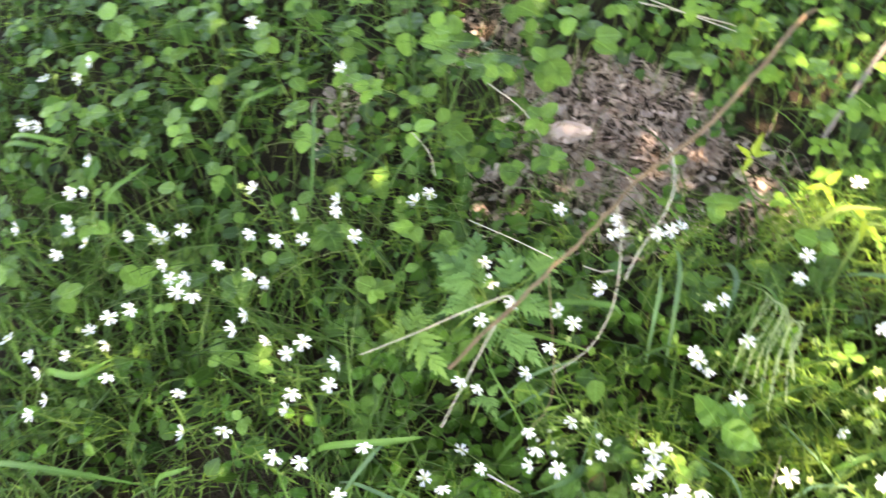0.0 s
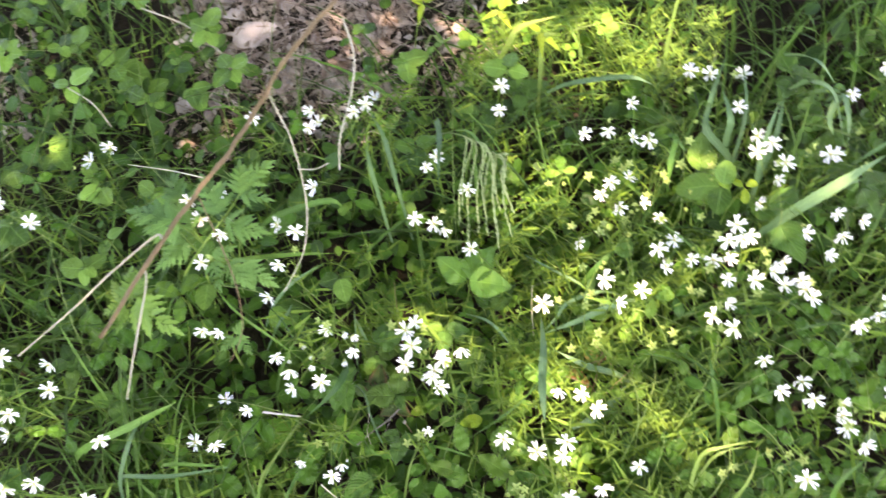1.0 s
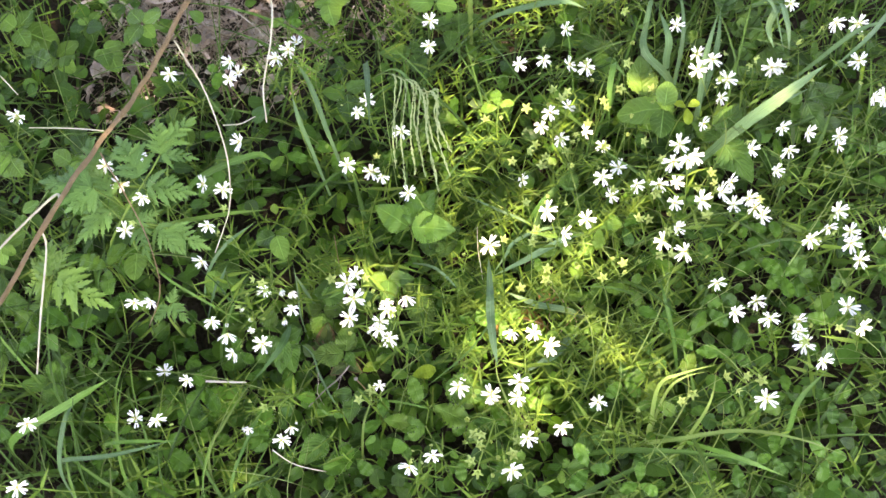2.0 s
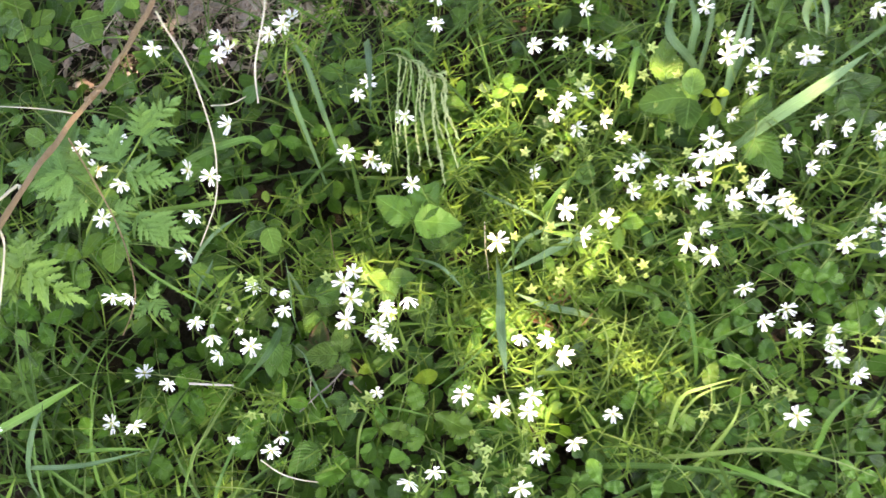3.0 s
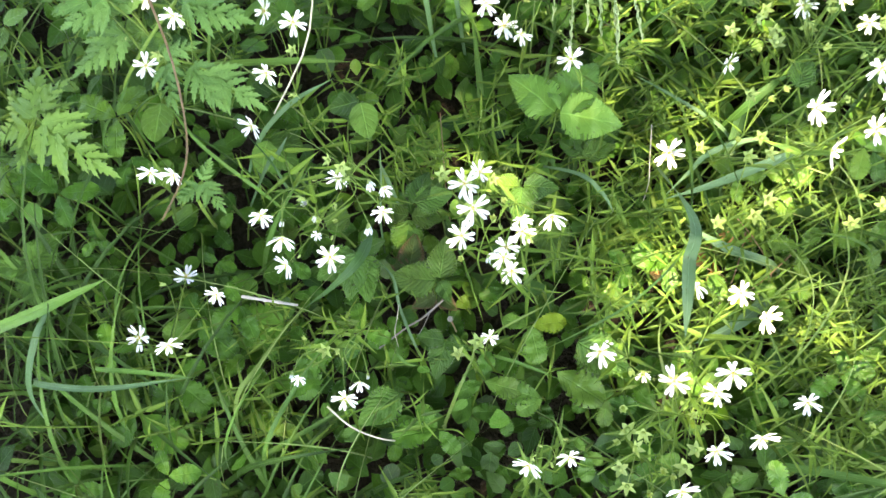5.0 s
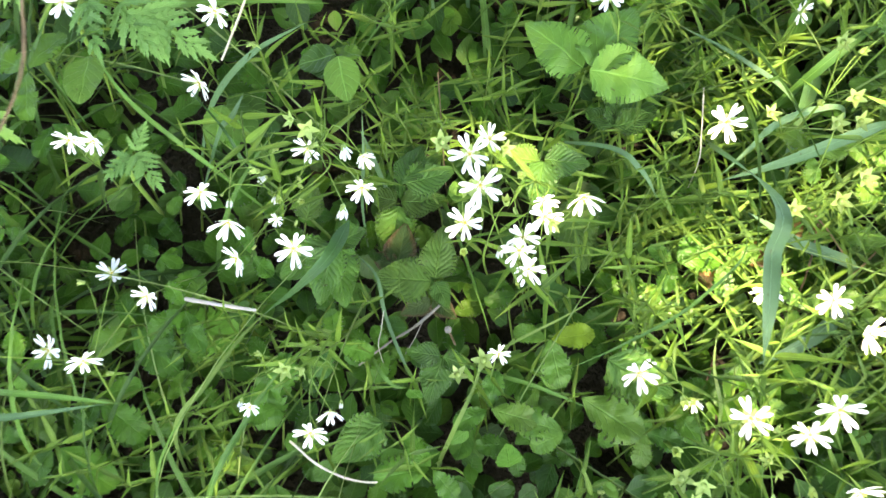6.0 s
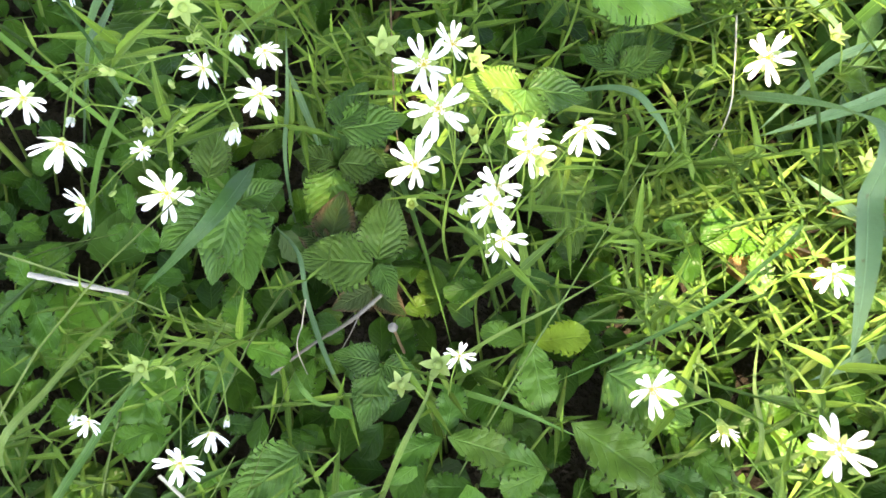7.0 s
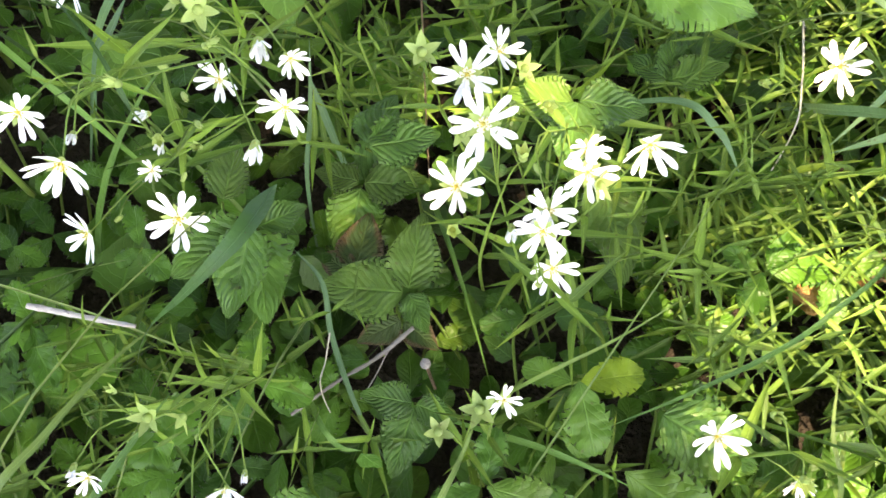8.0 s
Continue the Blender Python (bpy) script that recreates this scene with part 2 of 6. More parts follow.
def spread(template, mats):
    """One template at many poses (n x 4 x 4), as one template."""
    V, F, UV = template
    n = len(mats)
    P = np.einsum("nij,vj->nvi", mats[:, :3, :3], V) + mats[:, None, :3, 3]
    Q = F[None] + (np.arange(n) * len(V))[:, None, None]
    return P.reshape(-1, 3), Q.reshape(-1, 4), np.tile(UV, (n, 1))


def poses(u, v, w, heading, pitch, roll, size):
    """Many poses on the bank at once, as turned()."""
    h, p, r = np.radians(heading - 90), np.radians(pitch), np.radians(roll)
    o, z = np.ones_like(h), np.zeros_like(h)

    def stack(rows):
        return np.stack([np.stack(row, -1) for row in rows], -2)

    RZ = stack([[np.cos(h), -np.sin(h), z], [np.sin(h), np.cos(h), z], [z, z, o]])
    RX = stack([[o, z, z], [z, np.cos(p), -np.sin(p)], [z, np.sin(p), np.cos(p)]])
    RY = stack([[np.cos(r), z, np.sin(r)], [z, o, z], [-np.sin(r), z, np.cos(r)]])
    M = np.zeros((len(h), 4, 4))
    M[:, :3, :3] = (RZ @ RX @ RY) * size[:, None, None]
    M[:, :3, 3] = np.stack([u, v, w + DEPTH], -1)
    M[:, 3, 3] = 1
    return np.array(BANK)[None] @ M


def leaf_shape(nl, nw, width, outline, fold=0.15, curl=0.2, teeth=0.0, count=9, pleat=0.0, cup=0.0, crumple=0.0, smooth_foot=0.0, ease=False):
    """A blade 1 long along y: outline(s) gives the half width in parts of width; toothed edge, folded midrib, pleats between the veins."""
    rows = np.linspace(0, 1, nl + 1)
    if ease:
        rows = 0.3 * rows + 0.35 * (1 - np.cos(np.pi * rows))
    s, j = np.meshgrid(rows, np.linspace(-1, 1, 2 * nw + 1), indexing="ij")
    half = np.array([outline(x) for x in s[:, 0]])[:, None] * width / 2
    step = (s * count) % 1.0
    if smooth_foot:
        step = step * np.clip((s - smooth_foot) * 8, 0, 1)
    saw = 1 - teeth * step * np.abs(j) ** 4
    x = j * half * saw
    y = s + 0.5 * teeth * width * step * np.abs(j) ** 4 * (s < 0.97)
    z = fold * np.abs(x) - curl * s ** 2 - cup * x ** 2 + pleat * np.abs((((s - 0.3 * np.abs(j)) * count) % 1.0) - 0.5) * (half > 0.02)
    z = z + crumple * np.array([[noise.noise(Vector((p * 3.1 / max(width, 0.2), q * 3.7, 7.7 + 31 * curl))) for p, q in zip(*rows)] for rows in zip(x, y)])
    V = np.stack([x, y, z], -1).reshape(-1, 3)
    a = np.arange(nl)[:, None] * (2 * nw + 1) + np.arange(2 * nw)[None]
    F = np.stack([a, a + 1, a + 2 * nw + 2, a + 2 * nw + 1], -1).reshape(-1, 4)
    UV = np.stack([j * 0.5 + 0.5, s], -1).reshape(-1, 2)
    return V, F, UV


def ovate(s):
    return max(0.03, (math.sin(math.pi * min(1, s ** 0.72)) ** 0.8) * (1 - 0.12 * s))


def pointed(s):
    return max(0.02, math.sin(math.pi * min(1, s ** 0.62)) ** 0.85 * (1 - 0.22 * s))


def rounded(s):
    return max(0.04, math.sin(math.pi * min(1, s ** 1.05)) ** 0.55)


def broad(s):
    return max(0.03, math.sin(math.pi * min(1, s ** 0.86)) ** 0.62 * (1 - 0.06 * s))


def wedge(s):
    return max(0.04, math.sin(math.pi * min(1, s ** 1.3)) ** 0.7)


def lance(s):
    return max(0.02, math.sin(math.pi * min(1, s ** 0.5)) ** 0.9 * (1 - 0.2 * s))


BRAMBLE_LEAF = [leaf_shape(60, 3, 0.82, pointed, 0.2, c, 0.16, 15, 0.008, 0.25, 0.1) for c in (0.05, 0.16, 0.28)]
SMOOTH_BRAMBLE_LEAF = [leaf_shape(68, 3, 0.84, pointed, 0.2, c, 0.11, 17, 0.002, 0.2, 0.1) for c in (0.05, 0.14, 0.24)]
STRAW_LEAF = [leaf_shape(45, 3, 0.68, wedge, 0.18, c, 0.25, 9, 0.005, 0.3, 0.10, 0.22) for c in (0.04, 0.14, 0.25)]
OVAL_LEAF = [leaf_shape(18, 2, 0.84, broad, 0.16, c, 0.07, 9, 0.004, 0.3, 0.08) for c in (0.05, 0.15, 0.25)]
STRAP_LEAF = [leaf_shape(10, 2, 0.3, lance, 0.25, c) for c in (0.05, 0.2, 0.35)]
LANCE_LEAF = [leaf_shape(8, 1, 0.125, lance, 0.5, c) for c in (0.02, 0.15, 0.32)]
SMALL_LEAF = leaf_shape(10, 1, 0.74, ovate, 0.22, 0.2, 0.18, 5, 0.0, 0.4, 0.09)
ROUND_LEAF = leaf_shape(10, 1, 0.95, rounded, 0.12, 0.16, 0.14, 6, 0.0, 0.5, 0.10)
SMALL_LANCE = leaf_shape(5, 1, 0.11, lance, 0.5, 0.2)


def smooth_path(points, n):
    """n points along a soft curve through the given ones."""
    P = [Vector(p) for p in points]
    P = [P[0] * 2 - P[1], *P, P[-1] * 2 - P[-2]]
    out = []
    for i in range(n):
        s = i / (n - 1) * (len(P) - 3)
        k = min(int(s), len(P) - 4)
        t = s - k
        a, b, c, d = P[k:k + 4]
        out.append(0.5 * (2 * b + (c - a) * t + (2 * a - 5 * b + 4 * c - d) * t * t + (3 * b - a - 3 * c + d) * t ** 3))
    return out


def tube(points, r0, r1, sides=6, knots=0.0):
    """A tapered stalk along world points."""
    V, n = [], len(points)
    side = Vector((0.31, 0.77, 0.55))
    for i, p in enumerate(points):
        d = (points[min(i + 1, n - 1)] - points[max(i - 1, 0)]).normalized()
        a = d.cross(side).normalized()
        b = d.cross(a)
        r = r0 + (r1 - r0) * i / (n - 1)
        if knots:
            r *= 1 + knots * (noise.noise(p * 90) + (0.9 if i % 7 == 3 else 0))
        V += [p + r * (a * math.cos(2 * math.pi * k / sides) + b * math.sin(2 * math.pi * k / sides)) for k in range(sides)]
    F = [(i * sides + k, i * sides + (k + 1) % sides, (i + 1) * sides + (k + 1) % sides, (i + 1) * sides + k) for i in range(n - 1) for k in range(sides)]
    UV = [(k / sides, i / n) for i in range(n) for k in range(sides)]
    return np.array([tuple(v) for v in V]), np.array(F), np.array(UV)


def ribbon(points, width, sharp=0.55, fold=0.25, lean=None, foot=0.35):
    """A grass blade along world points, widest near its lower half, keeled along the middle."""
    n = len(points)
    V, UV = [], []
    out = BANK.to_3x3() @ Vector(lean or (0, 0, 1))
    for i, p in enumerate(points):
        s = i / (n - 1)
        d = (points[min(i + 1, n - 1)] - points[max(i - 1, 0)]).normalized()
        a = d.cross(out).normalized()
        up = a.cross(d)
        h = width / 2 * max(0.03, min(1, foot + 1.6 * s) * (1 - max(0, (s - sharp) / (1 - sharp)) ** 1.6))
        V += [p - a * h + up * h * fold, p, p + a * h + up * h * fold]
        UV += [(0, s), (0.5, s), (1, s)]
    a = np.arange(n - 1)[:, None] * 3 + np.arange(2)[None]
    F = np.stack([a, a + 1, a + 4, a + 3], -1).reshape(-1, 4)
    return np.array([tuple(v) for v in V]), F, np.array(UV)


def part(name, mesh, parent, m, label=""):
    ob = new(name, mesh)
    ob.parent = parent
    ob.matrix_parent_inverse = Matrix()
    ob.matrix_basis = m
    return tagged(ob, label)


def thing(name, m, label, category, group="", data=None):
    ob = new(name, data)
    ob.matrix_basis = m
    if data is None:
        ob.empty_display_size = 0.01
    return tagged(ob, label, category, group)


def near(m, world_template):
    """World geometry brought into the local space of a thing at the pose m."""
    return moved(world_template, m.inverted())


# ---- ground ----
BARE = [(-0.18, 0.62, 0.17, 0.13), (-0.65, 0.54, 0.05, 0.10), (0.04, 0.56, 0.11, 0.09), (-0.44, 0.76, 0.08, 0.08), (-0.12, 0.46, 0.09, 0.07), (-0.31, 0.43, 0.06, 0.06)]


def bare(u, v):
    """How bare the soil is: 1 in the middle of a bare patch, 0 outside."""
    u, v = np.asarray(u), np.asarray(v)
    most = np.zeros_like(u)
    for a, b, ra, rb in BARE:
        most = np.maximum(most, np.clip(1.5 - 1.1 * ((u - a) / ra) ** 2 - 1.1 * ((v - b) / rb) ** 2, 0, 1))
    return most


def ground_height(x, y):
    """World height of the soil: a lane below, the bank, and level land above it."""
    lo, hi = -1.1, 2.6
    z = math.tan(radians(SLOPE)) * min(max(y, lo), hi)
    rough = 0.012 * noise.noise(Vector((x * 5, y * 5, 0))) + 0.006 * noise.noise(Vector((x * 17, y * 17, 3)))
    return z + rough


def ground_material():
    """Leaf mould under the herbs, turning into rough grass further off."""
    m, n, k, p = nodes_of("leaf mould and grass")
    big, small, fine = noise_node(n, k, 26.0, 5.0), noise_node(n, k, 234.0, 4.0), noise_node(n, k, 3.0, 4.0)
    soil = mixed(n, k, big, (0.016, 0.0135, 0.009), (0.058, 0.048, 0.033))
    soil = mixed(n, k, math_node(n, k, "MULTIPLY", small, 0.35), soil, (0.014, 0.011, 0.008))
    green = mixed(n, k, small, (0.014, 0.034, 0.008), (0.05, 0.09, 0.02))
    where = n.new("ShaderNodeVectorMath")
    where.operation = "LENGTH"
    k.new(n.new("ShaderNodeNewGeometry").outputs["Position"], where.inputs[0])
    away = math_node(n, k, "ADD", math_node(n, k, "MULTIPLY", where.outputs["Value"], 0.8), math_node(n, k, "MULTIPLY", fine, 1.4))
    grassy = math_node(n, k, "MINIMUM", math_node(n, k, "MAXIMUM", math_node(n, k, "SUBTRACT", away, 2.0), 0.0), 1.0)
    k.new(mixed(n, k, grassy, soil, green), p.inputs["Base Color"])
    p.inputs["Roughness"].default_value = 0.95
    p.inputs["Specular IOR Level"].default_value = 0.08
    bump = n.new("ShaderNodeBump")
    bump.inputs["Strength"].default_value, bump.inputs["Distance"].default_value = 1.0, 0.012
    k.new(math_node(n, k, "ADD", big, small), bump.inputs["Height"])
    k.new(bump.outputs["Normal"], p.inputs["Normal"])
    return m


def build_ground():
    xs = np.concatenate([[-400, -60, -12, -5, -3], np.arange(-2, 1.61, 0.045), [2.5, 4, 8, 40, 400]])
    ys = np.concatenate([[-400, -60, -12, -4, -2.2], np.arange(-1.3, 2.71, 0.045), [3.5, 6, 12, 60, 400]])
    V = np.array([(x, y, ground_height(x, y)) for x in xs for y in ys])
    ny = len(ys)
    a = np.arange(len(xs) - 1)[:, None] * ny + np.arange(ny - 1)[None]
    F = np.stack([a, a + ny, a + ny + 1, a + 1], -1).reshape(-1, 4)
    tagged(new("ground", mesh_from("ground", (V, F, V[:, :2]), ground_material())), "dark crumbly woodland soil under the herbs", "ground", kind="structure")


build_ground()


def soil_w(u, v):
    return 0.01 * noise.noise(Vector((u * 5, v * 5, 0))) - DEPTH


# ---- unseen tree, added to shade the bank and shape the sun patches ----
# Wanted sun patches: place, radii, and how much crown is cut away there
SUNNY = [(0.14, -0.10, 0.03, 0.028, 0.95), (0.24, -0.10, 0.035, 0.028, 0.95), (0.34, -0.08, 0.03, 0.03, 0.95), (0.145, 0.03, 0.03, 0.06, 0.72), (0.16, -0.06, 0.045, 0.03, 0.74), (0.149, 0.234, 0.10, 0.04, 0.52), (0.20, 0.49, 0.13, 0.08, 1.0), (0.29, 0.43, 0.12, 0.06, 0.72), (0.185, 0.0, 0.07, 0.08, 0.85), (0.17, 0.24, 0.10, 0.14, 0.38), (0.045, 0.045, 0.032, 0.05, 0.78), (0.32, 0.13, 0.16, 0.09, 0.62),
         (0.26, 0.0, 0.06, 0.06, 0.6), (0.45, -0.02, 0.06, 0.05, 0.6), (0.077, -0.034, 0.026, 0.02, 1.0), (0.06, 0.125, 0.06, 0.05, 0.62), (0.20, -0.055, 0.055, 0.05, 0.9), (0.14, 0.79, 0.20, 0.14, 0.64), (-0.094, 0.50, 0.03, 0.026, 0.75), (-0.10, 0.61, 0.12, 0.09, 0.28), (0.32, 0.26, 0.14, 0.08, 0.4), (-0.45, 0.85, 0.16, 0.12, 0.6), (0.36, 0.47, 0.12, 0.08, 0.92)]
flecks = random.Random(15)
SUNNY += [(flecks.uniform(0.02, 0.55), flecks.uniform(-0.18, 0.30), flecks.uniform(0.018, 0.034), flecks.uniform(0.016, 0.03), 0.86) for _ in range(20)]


CROWN_SEED = 39


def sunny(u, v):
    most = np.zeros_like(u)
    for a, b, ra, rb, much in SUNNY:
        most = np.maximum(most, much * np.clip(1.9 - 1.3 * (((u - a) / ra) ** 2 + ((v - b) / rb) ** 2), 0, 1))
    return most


def shade_tree():
    """An added, unseen tree: trunk, limbs and a small-leaved crown, thinned for chosen sun patches."""
    far = 2.7
    centre = TO_SUN * far
    foot = Vector((2.5, -1.9, 0))
    foot.z = ground_height(foot.x, foot.y) - 0.05
    root = thing("tree", Matrix.Translation(foot), "unseen leafy tree, added to cast dappled shade on the bank", "tree")
    m = root.matrix_basis
    trunk = smooth_path([foot, foot + Vector((-0.1, 0.1, 1.2)), foot + Vector((-0.45, 0.3, 2.3)), foot + Vector((-0.7, 0.45, 3.2))], 14)
    part("trunk", mesh_from("trunk", near(m, tube(trunk, 0.075, 0.03, 10, 0.08)), M_TWIG_GREY), root, Matrix())
    for k in range(9):
        start = trunk[5 + k % 8]
        goal = centre + Vector((uni(-2.4, 1.0), uni(-0.8, 2.2), uni(-0.1, 0.5)))
        limb = smooth_path([start, start.lerp(goal, 0.5) + Vector((0, 0, 0.15)), goal], 12)
        part("limb", mesh_from("limb", near(m, tube(limb, 0.022, 0.006, 6, 0.08)), M_TWIG_GREY), root, Matrix())
    leafing = np.random.RandomState(CROWN_SEED)
    n = 72000
    # A fifth of the leaves go to the left, to dim that side
    across = np.where(leafing.uniform(0, 1, n) < 0.2, leafing.uniform(-4.2, -1.1, n), leafing.uniform(-3.2, 1.6, n))
    P = np.array(centre)[None] + np.stack([across, leafing.uniform(-1.4, 3.2, n), leafing.uniform(-0.35, 0.55, n)], -1)
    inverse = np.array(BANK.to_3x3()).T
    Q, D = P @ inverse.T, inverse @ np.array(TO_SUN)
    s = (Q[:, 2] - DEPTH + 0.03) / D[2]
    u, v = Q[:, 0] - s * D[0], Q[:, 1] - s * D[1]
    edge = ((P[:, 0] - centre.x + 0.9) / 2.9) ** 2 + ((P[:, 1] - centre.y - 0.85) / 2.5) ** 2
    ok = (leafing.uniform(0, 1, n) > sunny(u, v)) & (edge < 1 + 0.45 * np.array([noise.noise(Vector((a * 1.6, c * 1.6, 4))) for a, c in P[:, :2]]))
    nought = np.zeros(n)
    mats = poses(nought, nought, nought, leafing.uniform(0, 360, n), leafing.normal(-10, 28, n), leafing.normal(0, 28, n), leafing.uniform(0.055, 0.09, n))
    mats[:, :3, 3] = P - np.array(foot)[None]
    mats = mats[ok]
    crown = part("crown", mesh_from("crown", spread(leaf_shape(2, 1, 0.8, ovate, 0.15, 0.15), mats), M_COVER), root, Matrix(), "leafy green crown with gaps cut for wanted sun patches")
    tagged(crown, kind="stuff")


shade_tree()


# ---- stitchwort ----
def petal_shape(split=0.5):
    """A white petal, narrow at its foot and split into two rounded lobes that stand a little apart."""
    lobes = []
    for sign in (-1, 1):
        n, V, UV = 11, [], []
        for i in range(n + 1):
            s = i / n
            reach = 0.05 + 0.205 * min(1.0, s / 0.7) ** 0.9
            apart = max(0.0, s - split)
            inner = 0.125 * apart ** 0.8
            round_off = 1.0 if s < 0.8 else math.sqrt(max(0.0, 1 - ((s - 0.8) / 0.203) ** 2))
            middle = (inner + reach + 0.05 * apart) / 2
            half = max(0.006, (reach + 0.05 * apart - inner) / 2 * round_off)
            for j in (-1, 0, 1):
                x = middle + half * j
                V.append((sign * x, s, 0.16 * s * s - 0.10 * s + 0.3 * x * x + (0.014 if j == 0 else 0)))
                UV.append((0.5 + sign * x, s))
        a = np.arange(n)[:, None] * 3 + np.arange(2)[None]
        F = np.stack([a, a + 1, a + 4, a + 3], -1).reshape(-1, 4)
        lobes.append((np.array(V), F if sign > 0 else F[:, ::-1], np.array(UV)))
    return merged(lobes)


def ball_shape(r, long=1.0, sides=6, rings=4):
    V = [(r * math.sin(math.pi * i / rings) * math.cos(2 * math.pi * k / sides), r * math.sin(math.pi * i / rings) * math.sin(2 * math.pi * k / sides),
          -r * long * math.cos(math.pi * i / rings)) for i in range(rings + 1) for k in range(sides)]
    F = [(i * sides + k, i * sides + (k + 1) % sides, (i + 1) * sides + (k + 1) % sides, (i + 1) * sides + k) for i in range(rings) for k in range(sides)]
    return np.array(V), np.array(F), np.array([(k / sides, i / rings) for i in range(rings + 1) for k in range(sides)])


def calyx_shape(spread_deg, length):
    sepal = leaf_shape(5, 1, 0.5, ovate, 0.3, -0.15)
    turned_sepals = [moved(sepal, pose(0, 0, -0.04, 0, 0, 36 + 72 * k) @ pose(0, 0.03, 0, spread_deg, 0, 0) @ Matrix.Scale(length, 4)) for k in range(5)]
    return merged([*turned_sepals, moved(ball_shape(0.10, 0.8), pose(0, 0, -0.06))])


def stamens_shape():
    pieces = [moved(ball_shape(0.075, 0.7), pose(0, 0, 0.02))]
    for k in range(10):
        a, r = 36 * k, 0.17 if k % 2 else 0.11
        p = Vector((r * math.cos(radians(a)), r * math.sin(radians(a)), 0.17))
        pieces.append(moved(ball_shape(0.032, 1.2, 4, 3), Matrix.Translation(p)))
        pieces.append(tube([Vector((p.x * 0.3, p.y * 0.3, 0)), p], 0.008, 0.006, 3))
    return merged(pieces)


PETALS = [mesh_from("petal", petal_shape(split), M_PETAL) for split in (0.42, 0.5, 0.6)]
CALYX = mesh_from("calyx", calyx_shape(12, 0.5), M_CALYX)
SEED_STAR = mesh_from("seed star", merged([calyx_shape(22, 0.92), moved(ball_shape(0.24, 1.1, 7, 5), pose(0, 0, 0.08))]), M_CALYX)
CALYX_SHUT = mesh_from("calyx", merged([calyx_shape(58, 0.78), moved(ball_shape(0.2, 1.0, 8, 5), pose(0, 0, 0.08))]), M_CALYX)
STAMENS = mesh_from("stamens", stamens_shape(), M_ANTHER)
BUD = mesh_from("bud", merged([ball_shape(0.16, 1.9, 7, 6), moved(calyx_shape(70, 0.5), pose(0, 0, -0.14))]), M_CALYX)
LANCE_MESH = [mesh_from("stitchwort leaf", t, M_LANCE) for t in LANCE_LEAF]


def flower(parent, back, place, facing, diameter, lift, missing=0):
    """A stitchwort flower: sepals, five split petals and a tuft of stamens. back: the parent's inverse pose."""
    z = facing.normalized()
    turn = z.to_track_quat("Z", "Y").to_matrix().to_4x4()
    m = back @ (Matrix.Translation(place) @ turn @ pose(0, 0, 0, 0, 0, uni(0, 72)) @ Matrix.Scale(diameter / 2, 4))
    calyx = part("flower", CALYX if lift < 45 else CALYX_SHUT, parent, m, "white star flower with five split petals")
    for k in range(5 - missing):
        part("petal", PETALS[rng.randint(3)], calyx, pose(0, 0, 0, 0, 0, 72 * k + uni(-6, 6)) @ pose(0, 0.05, 0.02, lift + uni(-7, 7), uni(-8, 8), 0) @ Matrix.Scale(uni(0.9, 1.02), 4))
    part("stamen_tuft", STAMENS, calyx, Matrix())


def leaf_pair(parent, back, p, d, length, spin, open_deg=58):
    """Two narrow leaves opposite each other on a stem at p that grows along d."""
    turn = d.to_track_quat("Z", "Y").to_matrix().to_4x4()
    for k in (0, 180):
        m = Matrix.Translation(p) @ turn @ pose(0, 0, 0, 0, 0, spin + k) @ pose(0, 0, 0, 90 - open_deg + uni(-10, 10), uni(-20, 20), 0)
        part("leaf", LANCE_MESH[rng.randint(3)], parent, back @ m @ Matrix.Scale(length * uni(0.8, 1.1), 4))


UP = Vector((0, math.sin(radians(SLOPE)), math.cos(radians(SLOPE))))


BLOOMS = []


def hides_bloom(u, v, w, reach=0.034):
    return any((u - a) ** 2 + (v - b) ** 2 < reach ** 2 and w > c - 0.02 for a, b, c in BLOOMS)


